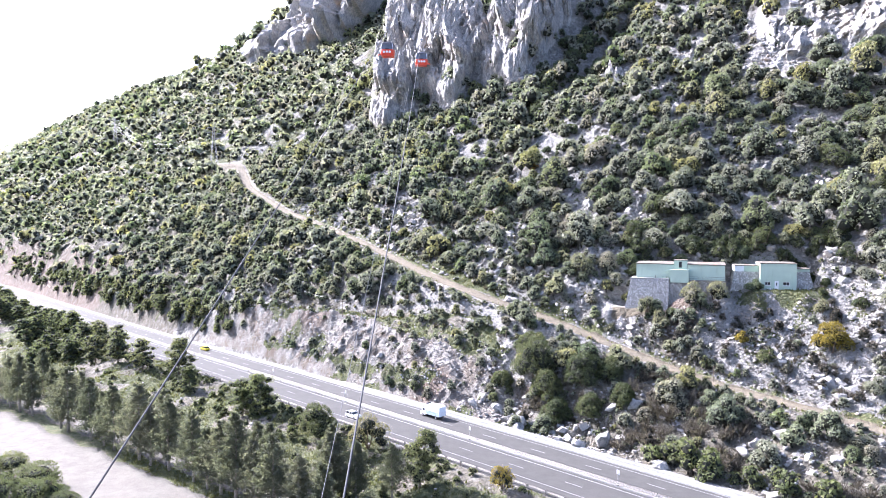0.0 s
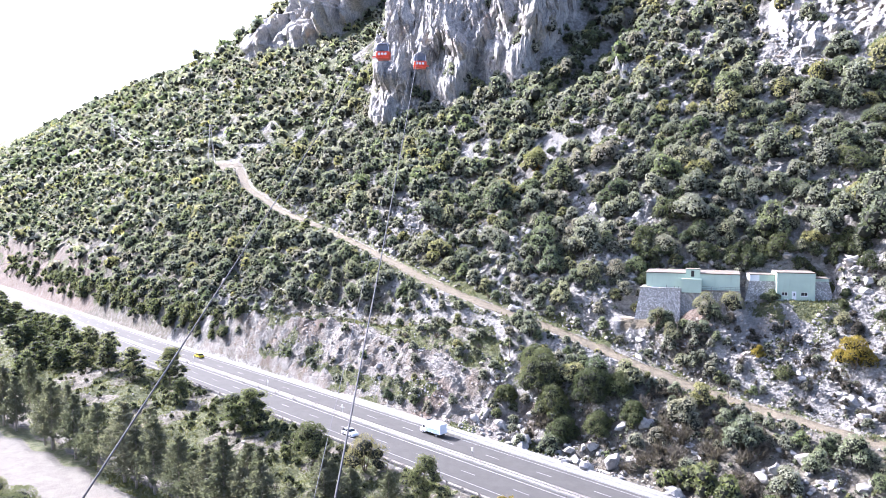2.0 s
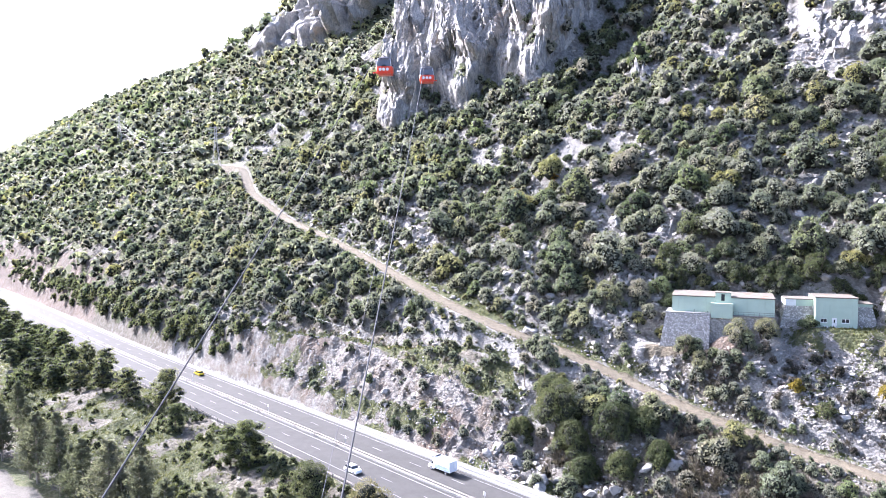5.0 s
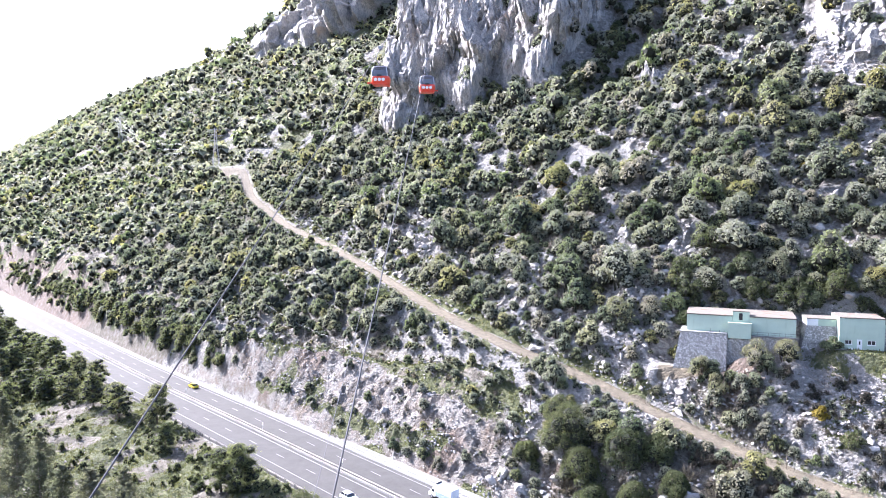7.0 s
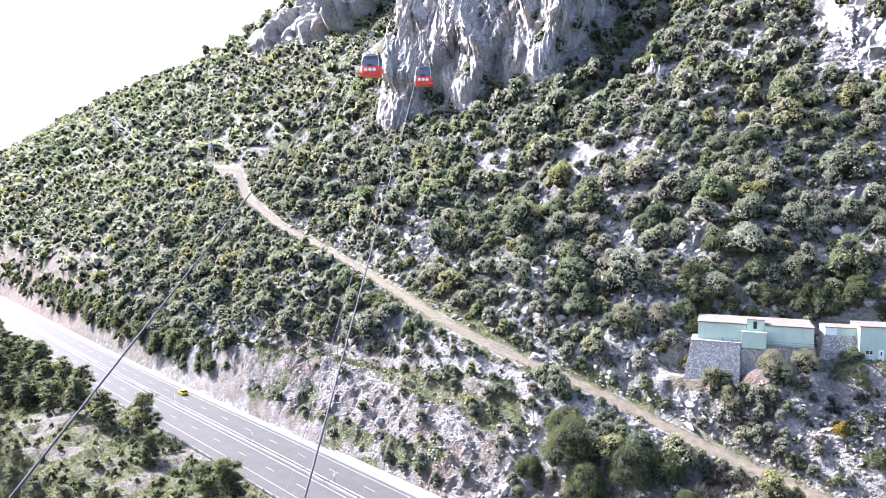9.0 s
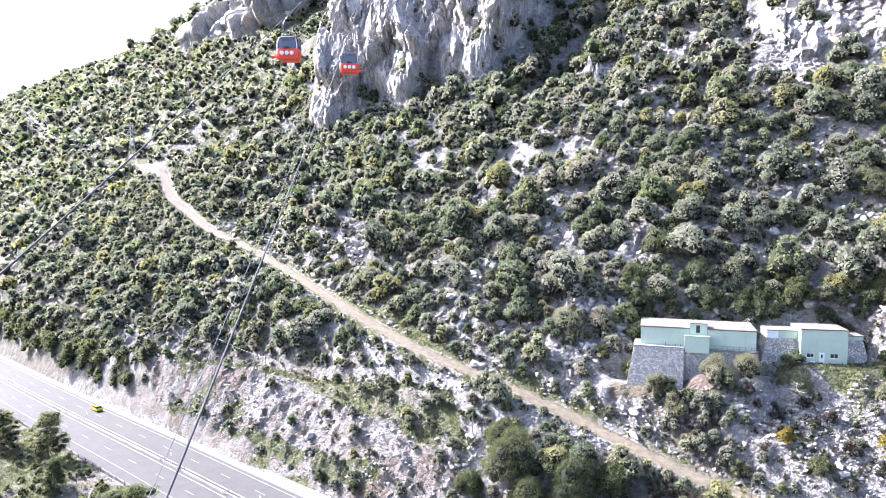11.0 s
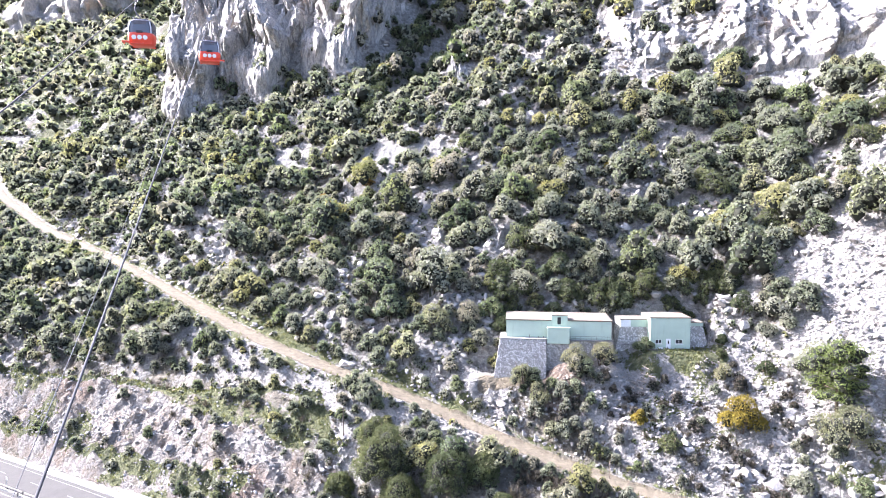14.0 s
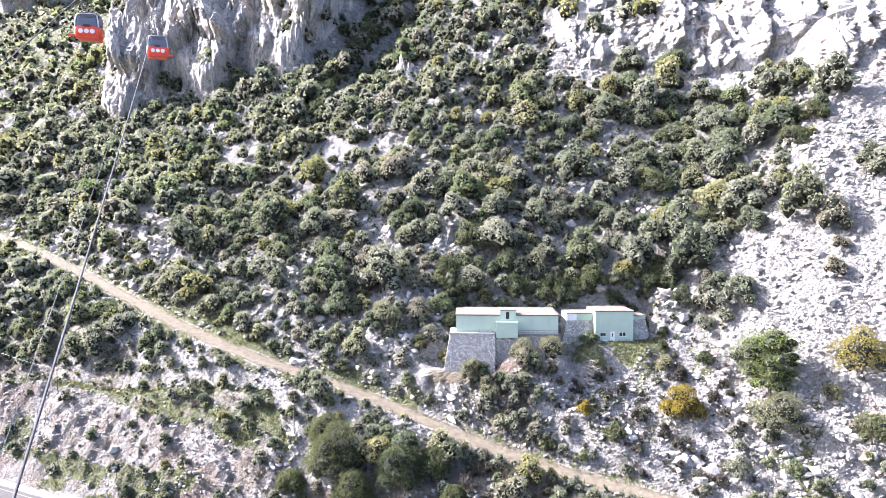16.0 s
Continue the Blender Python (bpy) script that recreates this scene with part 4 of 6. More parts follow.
def cabin(at, turn, rack):
    """A ropeway cabin hung below its rope; the floor is 4.3 m under the grip."""
    g = thing("ropeway_cabin", "red and grey ropeway cabin hanging from the haul rope", "cable car", pose(at.x, at.y, at.z - 4.35, 0, 0, turn), "cabins of the ropeway")
    lower = part("lower_shell", lofted([(0.0, 0.86, 0.80), (0.06, 0.96, 0.90), (0.35, 1.07, 1.0), (0.8, 1.10, 1.03), (0.98, 1.08, 1.01)]), RED, g, "glossy red lower shell", True)
    for k in (-1, 0, 1):
        for sgn in (-1, 1):
            part("round_panel", disc(bmesh.new(), pose(k * 0.46, sgn * 1.005, 0.56, 90), 0.19, 0.09), WHITE, lower, "white round panel")
    part("bumper", boxes((-0.95, -1.0, 0.02, 0.95, -0.86, 0.14), bevel=0.03), RED, lower)
    part("bumper", boxes((-0.95, 0.86, 0.02, 0.95, 1.0, 0.14), bevel=0.03), RED, lower)
    part("window_band", lofted([(0.98, 1.05, 0.98), (1.5, 1.01, 0.94), (1.95, 0.90, 0.84)], caps=False), CLEAR, g, "tinted wrap-round glazing", True)
    for sx in (-1, 1):
        for sy in (-1, 1):
            part("pillar", tube([(sx * 0.93, sy * 0.87, 0.96), (sx * 0.90, sy * 0.84, 1.5), (sx * 0.79, sy * 0.74, 1.97)], 0.06, 6), SILVER, g)
        part("side_panel", lofted([(0.99, 0.03, 0.82), (1.5, 0.03, 0.80), (1.95, 0.03, 0.68)], 12), SHELL, g).location.x = sx * 0.99
    roof = part("roof", lofted([(1.93, 0.93, 0.87), (2.05, 0.90, 0.84), (2.15, 0.72, 0.66), (2.19, 0.3, 0.3)]), SHELL, g, "dark grey domed roof", True)
    part("seat_back", boxes((-0.75, 0.3, 0.5, 0.75, 0.42, 1.25), bevel=0.04), SHELL, g)
    part("seat_back", boxes((-0.75, -0.42, 0.5, 0.75, -0.3, 1.25), bevel=0.04), SHELL, g)
    part("latch", boxes((-0.26, -1.06, 0.94, 0.26, -0.9, 1.14), bevel=0.03), DARK, g, "black latch plate")
    part("visor", boxes((-0.55, -0.93, 1.72, 0.55, -0.84, 1.92), bevel=0.03), SHELL, g)
    part("luggage_rack", boxes((rack * 0.85, -1.04, 0.08, rack * 1.45, -0.86, 0.24), (rack * 1.38, -1.04, 0.08, rack * 1.45, -0.3, 0.24), bevel=0.03), RED, g)
    arm = part("hanger", tube([(0, 0, 2.12), (-0.10, 0, 2.45), (-0.42, 0, 2.75), (-0.55, 0, 3.15), (-0.5, 0, 3.6), (-0.22, 0, 4.0), (0, 0, 4.25)], 0.05, 8), SHELL, g, smooth=True)
    part("grip", boxes((-0.14, -0.35, 4.2, 0.14, 0.35, 4.42), (-0.3, -0.16, 4.42, 0.3, 0.16, 4.6), bevel=0.03), METAL, arm)
    part("hanger_frame", boxes((-0.5, -0.45, 2.16, 0.5, -0.37, 2.28), (-0.5, 0.37, 2.16, 0.5, 0.45, 2.28), (-0.08, -0.37, 2.16, 0.08, 0.37, 2.28), bevel=0.02), SHELL, arm)
    return g


cabin(rope_at("down", 112.0), -4, -1)
cabin(rope_at("up", 122.0), 3, 1)


# ---- roadside fittings ----
def guard_rail(du, label, to, s0, s1, gap=4.0):
    """A corrugated steel rail on posts along the road, du from its far edge."""
    wave = [(-0.0, 0.45), (0.07, 0.52), (-0.01, 0.60), (0.07, 0.68), (0.0, 0.76), (-0.04, 0.76), (0.02, 0.68), (-0.05, 0.6), (0.02, 0.52), (-0.04, 0.45)]
    rail = ribbon("guard_rail", [(du + a, b) for a, b in wave], -450, to, 4, STEEL)
    tagged(rail, label, "guard rail", kind="structure")
    post = boxes((-0.06, -0.05, -0.5, 0.06, 0.05, 0.85))
    for s in np.arange(s0, s1, gap):
        x, y = world_xy(s, float(road_far(s)) + du - 0.10)
        if isinstance(post, bmesh.types.BMesh):
            ob = part("post", post, STEEL, rail)
            post = ob.data
        else:
            ob = new("post", post)
            ob.parent = rail
        ob.location = (float(x), float(y), ROAD_Z)


guard_rail(-20.85, "dark steel guard rail along the downhill edge", 700, -110, 150)
guard_rail(-8.42, "dark steel guard rail on the median", 900, 22, 220, 9.0)
guard_rail(-9.38, "dark steel guard rail on the median", 900, 22, 220, 9.0)
SIGN = plain("sign_plate", (0.5, 0.5, 0.5), 0.5, vary=0.1)
for k, (s, du) in enumerate(((19, -8.9), (54, -8.9), (-24.5, -8.9), (100, -8.9), (-60, -8.9))):
    x, y = world_xy(s, float(road_far(s)) + du)
    post = thing("median_post", "slim sign post on the road's median", "sign post", pose(float(x), float(y), ROAD_Z + 0.14, 0, 0, 130), "posts on the median")
    part("foot", lofted([(0, 0.22, 0.22), (0.3, 0.16, 0.16), (0.45, 0.08, 0.08)], 10), DARK, post)
    part("pole", tube([(0, 0, 0.4), (0, 0, 2.6)], 0.05, 6), METAL, post)
    part("plate", boxes((-0.3, -0.03, 2.0, 0.3, 0.0, 2.75), bevel=0.01), SIGN, post)
x, y = world_xy(-55, 35.3)
pole = part("marker_pole", tube([(0, 0, -0.5), (0.02, 0, 1.5), (0.06, 0, 3.4)], [0.07, 0.06, 0.05], 7), BARK)
pole.matrix_world = pose(float(x), float(y), float(height(-55, 35.3)))
tagged(pole, "weathered wooden pole beside the dirt track", "pole")


def line_pole(s, u, tall):
    x, y = (float(v) for v in world_xy(s, u))
    z = float(height(s, u))
    ob = thing("line_pole", "slim wooden pole carrying a wire along the terrace", "pole", pose(x, y, z), "poles of the wire")
    part("shaft", tube([(0, 0, -0.6), (0.03, 0, tall * 0.5), (0.08, 0, tall)], [0.11, 0.10, 0.08], 7), BARK, ob)
    part("cross_arm", boxes((-0.5, -0.05, tall - 0.35, 0.6, 0.05, tall - 0.22)), BARK, ob)
    return Vector((x + 0.08, y, z + tall - 0.25))


ends = [line_pole(54.6, 10.7, 5.5), line_pole(106, 10.5, 5.5), line_pole(-8.8, 18.0, 6.0)]
wire = [ends[0].lerp(ends[1], k / 14) - Vector((0, 0, 4 * 1.5 * (k / 14) * (1 - k / 14))) for k in range(15)]
tagged(part("pole_wire", tube(wire, 0.018, 4), ALUMINIUM), "sagging pale wire between two poles", "cable")


# ---- vehicles on the road ----
TYRE, RIM = DARK, METAL
LAMP_RED = plain("tail_lamp", (0.45, 0.02, 0.02), 0.3)
LAMP_WHITE = plain("head_lamp", (0.75, 0.75, 0.72), 0.2)


def wheels(v, xs, half, r):
    for x in xs:
        for sy in (-1, 1):
            w = part("wheel", disc(bmesh.new(), pose(x, sy * half, r, 90), r, 0.24, 18), TYRE, v)
            part("rim", disc(bmesh.new(), pose(x, sy * (half + 0.11), r, 90), r * 0.6, 0.05, 14), RIM, w)


def prism(profile, half, taper=0.0):
    """An extruded side outline of (x, z) points; taper narrows the top."""
    bm = bmesh.new()
    top = max(z for _, z in profile)
    low = min(z for _, z in profile)
    sides = []
    for sy in (-1, 1):
        sides.append([bm.verts.new((x, sy * (half - taper * (z - low) / (top - low)), z)) for x, z in profile])
    n = len(profile)
    for k in range(n):
        bm.faces.new((sides[0][k], sides[0][(k + 1) % n], sides[1][(k + 1) % n], sides[1][k]))
    bm.faces.new(sides[0][::-1])
    bm.faces.new(sides[1])
    bmesh.ops.recalc_face_normals(bm, faces=bm.faces)
    bmesh.ops.bevel(bm, geom=list(bm.edges), offset=0.05, segments=2, affect="EDGES")
    return bm


def place_vehicle(v, s, du, away):
    x, y = world_xy(s, float(road_far(s)) + du)
    way = math.degrees(math.atan2(D[1] - 0.07 * N[1], D[0] - 0.07 * N[0])) + (0 if away else 180)
    v.matrix_world = pose(float(x), float(y), ROAD_Z + 0.01, 0, 0, way)


def car(name, label, colour, s, du, away, tall=0.0):
    paint = plain(name + "_paint", colour, 0.3, 0.1, vary=0.05)
    v = thing(name, label, "car", group="cars on the road")
    part("body", prism([(-2.1, 0.28), (-2.12, 0.75), (-1.9, 0.95 + tall), (1.0, 0.98 + tall), (1.9, 0.82 + tall), (2.1, 0.6), (2.08, 0.28)], 0.86), paint, v, smooth=False)
    glass = part("glasshouse", prism([(-1.85, 0.95 + tall), (-1.45, 1.42 + tall), (0.25, 1.45 + tall), (1.05, 0.97 + tall)], 0.80, 0.14), GLASS_DARK, v)
    part("roof", boxes((-1.35, -0.64, 1.43 + tall, 0.2, 0.64, 1.49 + tall), bevel=0.025), paint, v)
    for x in (-0.5, 0.3):
        part("pillar", boxes((x, -0.79, 0.97 + tall, x + 0.07, 0.79, 1.44 + tall)), paint, glass)
    for sy in (-1, 1):
        part("headlight", boxes((1.98, sy * 0.62 - 0.15, 0.58, 2.12, sy * 0.62 + 0.15, 0.74), bevel=0.02), LAMP_WHITE, v)
        part("tail_light", boxes((-2.14, sy * 0.68 - 0.12, 0.62, -2.02, sy * 0.68 + 0.12, 0.85), bevel=0.02), LAMP_RED, v)
        part("mirror", boxes((0.75, sy * 0.95 - 0.09, 0.98 + tall, 0.9, sy * 0.95 + 0.09, 1.12 + tall), bevel=0.02), paint, v)
    wheels(v, (-1.3, 1.3), 0.76, 0.31)
    place_vehicle(v, s, du, away)
    return v


def box_truck(s, du):
    white = plain("truck_paint", (0.74, 0.75, 0.76), 0.35, vary=0.05)
    v = thing("box_truck", "white box truck driving on the uphill carriageway", "truck")
    part("chassis", boxes((-3.1, -0.5, 0.45, 2.9, 0.5, 0.7)), DARK, v)
    cab = part("cab", prism([(1.55, 0.4), (1.55, 2.2), (2.15, 2.2), (2.75, 1.35), (3.35, 1.15), (3.4, 0.4)], 0.98, 0.06), white, v)
    part("windscreen", boxes((2.2, -0.8, 1.4, 2.3, 0.8, 2.0)), GLASS_DARK, cab).matrix_local = pose(0.28, 0, 0.05, 0, -32, 0) @ pose(0.2, 0, 0.25)
    for sy in (-1, 1):
        part("side_window", boxes((1.75, sy * 0.96 - 0.02, 1.4, 2.35, sy * 0.96 + 0.02, 1.95)), GLASS_DARK, cab)
        part("headlight", boxes((3.32, sy * 0.7 - 0.15, 0.75, 3.42, sy * 0.7 + 0.15, 0.95), bevel=0.02), LAMP_WHITE, cab)
    cargo = part("cargo_box", boxes((-3.2, -1.1, 0.75, 1.45, 1.1, 3.0), bevel=0.04), white, v)
    part("side_panel", boxes((-3.0, -1.115, 0.85, 1.2, -1.1, 1.7)), plain("blue_grey_panel", (0.30, 0.38, 0.48), 0.5, vary=0.25, scale=2), cargo)
    part("side_panel", boxes((-3.0, 1.1, 0.85, 1.2, 1.115, 1.7)), bpy.data.materials["blue_grey_panel"], cargo)
    part("rear_door", boxes((-3.23, -1.0, 0.85, -3.2, -0.02, 2.9)), white, cargo)
    part("rear_door", boxes((-3.23, 0.02, 0.85, -3.2, 1.0, 2.9)), white, cargo)
    wheels(v, (-1.9, 2.4), 0.86, 0.38)
    place_vehicle(v, s, du, True)


box_truck(-6.3, -2.6)
car("white_car", "small white hatchback on the downhill carriageway", (0.72, 0.72, 0.72), 5.5, -16.4, False, 0.08)
car("yellow_car", "yellow taxi on the uphill carriageway", (0.62, 0.50, 0.03), 110.0, -2.4, True)


# ---- the power line on the far slope ----
def pylon(s, u, h):
    x, y = world_xy(s, u)
    p = thing("pylon", "grey steel lattice pylon on the slope", "pylon", pose(float(x), float(y), float(height(s, u)) - 0.5, 0, 0, 30))
    for sx in (-1, 1):
        for sy in (-1, 1):
            part("leg", tube([(sx * 2.4, sy * 2.4, 0), (sx * 0.7, sy * 0.7, h * 0.65), (sx * 0.35, sy * 0.35, h)], 0.11, 5), METAL, p)
    for k in range(9):
        z0, z1 = h * k / 9, h * (k + 1) / 9
        w0, w1 = np.interp((z0, z1), (0, h * 0.65, h), (2.4, 0.7, 0.35))
        for a, b in (((-1, -1), (1, -1)), ((1, -1), (1, 1)), ((1, 1), (-1, 1)), ((-1, 1), (-1, -1))):
            part("brace", tube([(a[0] * w0, a[1] * w0, z0), (b[0] * w1, b[1] * w1, z1)], 0.06, 4), METAL, p)
    for z in (0.72, 0.84, 0.96):
        part("arm", boxes((-4.2 + 2 * abs(z - 0.84) * 4, -0.15, h * z, 4.2 - 2 * abs(z - 0.84) * 4, 0.15, h * z + 0.25)), METAL, p)
    return Vector((float(x), float(y), float(height(s, u)) - 0.5))


top = pylon(280, 67, 26.0)
far_end = pylon(531, 85, 26.0)
last_end = pylon(928, 133, 26.0)
for one, two, sag in ((top, far_end, 15.0), (far_end, last_end, 26.0)):
    for z in (0.72, 0.84, 0.96):
        for side in (-3.2, 3.2):
            a, b = one + Vector((side, 0, 26 * z)), two + Vector((side, 0, 26 * z))
            line = [a.lerp(b, k / 23) - Vector((0, 0, 4 * sag * (k / 23) * (1 - k / 23))) for k in range(24)]
            tagged(part("power_line", tube(line, 0.036, 4), ALUMINIUM), "sagging pale power line between pylons", "cable", "power lines")


# ---- foliage ----
def unit(rng, n):
    v = rng.normal(size=(n, 3))
    return v / np.linalg.norm(v, axis=1)[:, None]


def leaf_quads(rng, at, out, size, slim=0.55, jitter=0.7):
    """A four-cornered leaf at each point, turned roughly outward."""
    n = len(at)
    nrm = out + 0.65 * jitter * rng.normal(size=(n, 3))
    nrm /= np.linalg.norm(nrm, axis=1)[:, None]
    a = np.cross(nrm, unit(rng, n))
    a /= np.linalg.norm(a, axis=1)[:, None] + 1e-9
    b = np.cross(nrm, a)
    L = size * rng.uniform(0.6, 1.35, n)[:, None]
    v = np.stack([at - a * L * 0.5, at + b * L * slim * 0.5, at + a * L * 0.5, at - b * L * slim * 0.5], 1)
    return v.reshape(-1, 3), np.arange(4 * n).reshape(-1, 4)


def leaf_tris(rng, at, out, size, jitter=0.45):
    """A three-cornered leaf at each point."""
    n = len(at)
    nrm = out + jitter * rng.normal(size=(n, 3))
    nrm /= np.linalg.norm(nrm, axis=1)[:, None]
    a = np.cross(nrm, unit(rng, n))
    a /= np.linalg.norm(a, axis=1)[:, None] + 1e-9
    b = np.cross(nrm, a)
    L = size * rng.uniform(0.6, 1.35, n)[:, None]
    v = np.stack([at - a * L * 0.55, at + a * L * 0.35 + b * L * 0.45, at + a * L * 0.35 - b * L * 0.45], 1)
    return v.reshape(-1, 3), np.arange(3 * n).reshape(-1, 3)


BALL = bmesh.new()
bmesh.ops.create_icosphere(BALL, subdivisions=2, radius=1)
BALL_V = np.array([v.co[:] for v in BALL.verts])
BALL_F = np.array([[v.index for v in f.verts] + [f.verts[2].index] for f in BALL.faces])[:, :3]
BALL.free()
BALL = bmesh.new()
bmesh.ops.create_icosphere(BALL, subdivisions=1, radius=1)
ROUGH_V = np.array([v.co[:] for v in BALL.verts])
ROUGH_F = np.array([[v.index for v in f.verts] for f in BALL.faces])
BALL.free()


def clumped(rng, rx, rz, clumps, leaves, size, core=None, solid=0.88, spread=0.62):
    """A crown of rounded clumps at uneven heights: arrays of small leaves round them, and of the cores that paint the
    shade inside.
    """
    turn = 2.4 * np.arange(clumps) + rng.uniform(-0.6, 0.6, clumps)
    away = spread * np.sqrt((np.arange(clumps) + rng.uniform(0.1, 0.9, clumps)) / clumps)
    r = rng.uniform(0.30, 0.50, clumps) * (1.08 - 0.35 * away)
    high = rz / 1.5 * (0.28 + 0.90 * (1 - (away / spread) ** 2) * rng.uniform(0.5, 1.1, clumps))
    mid = np.stack([np.cos(turn) * away * rx * rng.uniform(0.85, 1.2), np.sin(turn) * away * rx * rng.uniform(0.85, 1.2), high], -1)
    half = np.stack([r * rx, r * rx, r * np.sqrt(rx * rz / 1.5) * rng.uniform(0.8, 1.15, clumps)], -1)
    share = rng.choice(clumps, leaves, p=r**2 / np.sum(r**2))
    d = unit(rng, leaves)
    d[:, 2] = np.where(d[:, 2] < -0.35, -d[:, 2], d[:, 2])
    at = mid[share] + d * half[share] * (rng.uniform(0.86, 1.10, leaves) + 0.16 * (rng.uniform(0, 1, leaves) < 0.10))[:, None]
    buried = np.zeros(leaves, bool)
    for k in range(clumps):
        buried |= (share != k) & (np.linalg.norm((at - mid[k]) / half[k], axis=1) < 0.8)
    at, d = at[~buried], d[~buried]
    at[:, 2] = np.maximum(at[:, 2], 0.03 * rz)
    lv, lq = leaf_tris(rng, at, d, size, 0.75)
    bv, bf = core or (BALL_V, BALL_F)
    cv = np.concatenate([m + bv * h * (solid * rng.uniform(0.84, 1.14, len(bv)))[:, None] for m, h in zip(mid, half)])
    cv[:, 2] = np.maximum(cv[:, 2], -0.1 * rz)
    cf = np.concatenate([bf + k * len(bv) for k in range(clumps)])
    return lv, lq, cv, cf


def bush_mesh(name, rng, leaf, rx, rz, clumps, leaves, size, **kw):
    lv, lq, cv, cq = clumped(rng, rx, rz, clumps, leaves, size, **kw)
    # a low woody foot of crossing stems
    sv, sq = [], []
    for k in range(4):
        a = rng.uniform(0, 6.28)
        top = np.array((math.cos(a) * rx * 0.4, math.sin(a) * rx * 0.4, rz * 0.6))
        side = np.array((-math.sin(a), math.cos(a), 0)) * 0.05
        sq.append(np.arange(4) + 4 * k)
        sv.append(np.array([-side + (0, 0, -0.5), side + (0, 0, -0.5), top + side * 0.5, top - side * 0.5]))
    v = np.concatenate([lv, cv, *sv])
    q3 = cq + len(lv)
    stems = np.array(sq) + len(lv) + len(cv)
    me = bpy.data.meshes.new(name)
    me.from_pydata(v.tolist(), [], lq.tolist() + stems.tolist() + q3.tolist())
    # second material: stems, and cores whose near-black paints the shade within
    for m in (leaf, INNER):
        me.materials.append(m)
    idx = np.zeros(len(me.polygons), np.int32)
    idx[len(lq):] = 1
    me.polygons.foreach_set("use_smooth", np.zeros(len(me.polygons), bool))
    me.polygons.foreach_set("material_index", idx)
    me.attributes.new("tint", "FLOAT", "POINT")
    me.update()
    return me


class Heap:
    """Many bushes stamped into one mesh."""

    def __init__(self):
        self.v, self.q, self.t, self.m, self.n = [], [], [], [], 0

    def add(self, shape, at, size, turn, tint):
        lv, lq, cv, cq = shape
        v = np.concatenate([lv, cv])
        c, s = math.cos(turn), math.sin(turn)
        v = np.stack([v[:, 0] * c - v[:, 1] * s, v[:, 0] * s + v[:, 1] * c, v[:, 2]], -1) * size + at
        self.v.append(v.astype(np.float32))
        self.q.append(lq + self.n)
        self.q.append(cq + self.n + len(lv))
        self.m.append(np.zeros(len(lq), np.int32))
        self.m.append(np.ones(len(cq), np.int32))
        self.t.append(np.full(len(v), tint, np.float32))
        self.n += len(v)

    def build(self, name, leaf):
        v, q, m, t = (np.concatenate(a) for a in (self.v, self.q, self.m, self.t))
        me = bpy.data.meshes.new(name)
        me.vertices.add(len(v))
        me.vertices.foreach_set("co", v.ravel())
        me.loops.add(q.size)
        me.loops.foreach_set("vertex_index", q.ravel().astype(np.int32))
        me.polygons.add(len(q))
        me.polygons.foreach_set("loop_start", np.arange(0, q.size, 3, dtype=np.int32))
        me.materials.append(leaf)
        # cores carry the shade inside each bush as near-black colour
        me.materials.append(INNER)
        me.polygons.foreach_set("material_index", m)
        me.polygons.foreach_set("use_smooth", np.zeros(len(q), bool))
        me.update(calc_edges=True)
        me.attributes.new("tint", "FLOAT", "POINT").data.foreach_set("value", t)
        return new(name, me)


rng = np.random.default_rng(7)
SHAPES = [clumped(rng, 1.0, 1.7 + 0.15 * (k % 4), 7 + k % 4, 1050, 0.130, core=(ROUGH_V, ROUGH_F), solid=0.80) for k in range(7)]
PLAIN_SHAPES = [clumped(rng, 1.0, 1.7 + 0.15 * (k % 4), 6 + k % 3, 250, 0.24, core=(ROUGH_V, ROUGH_F), solid=0.80) for k in range(7)]
FAR_SHAPES = [clumped(rng, 1.0, 1.6, 3 + k % 2, 34, 0.50, core=(ROUGH_V, ROUGH_F)) for k in range(5)]


def built_over(s, u):
    """Ground that stays free of bushes: buildings, the way to them, the lot."""
    x, y = world_xy(s, u)
    a, b = (x - 58.6) * 0.937 - (y - 172.7) * 0.350, (x - 58.6) * 0.350 + (y - 172.7) * 0.937
    one = (abs(a) < 12.2) & (b > -5.5) & (b < 10.0)
    way = (a > -19) & (a < 2) & (b > -5.2) & (b < 1)
    a, b = (x - 80.5) * 0.965 - (y - 167.4) * 0.262, (x - 80.5) * 0.262 + (y - 167.4) * 0.965
    two = (abs(a) < 10.0) & (b > -5.5) & (b < 8.5)
    return one | way | two


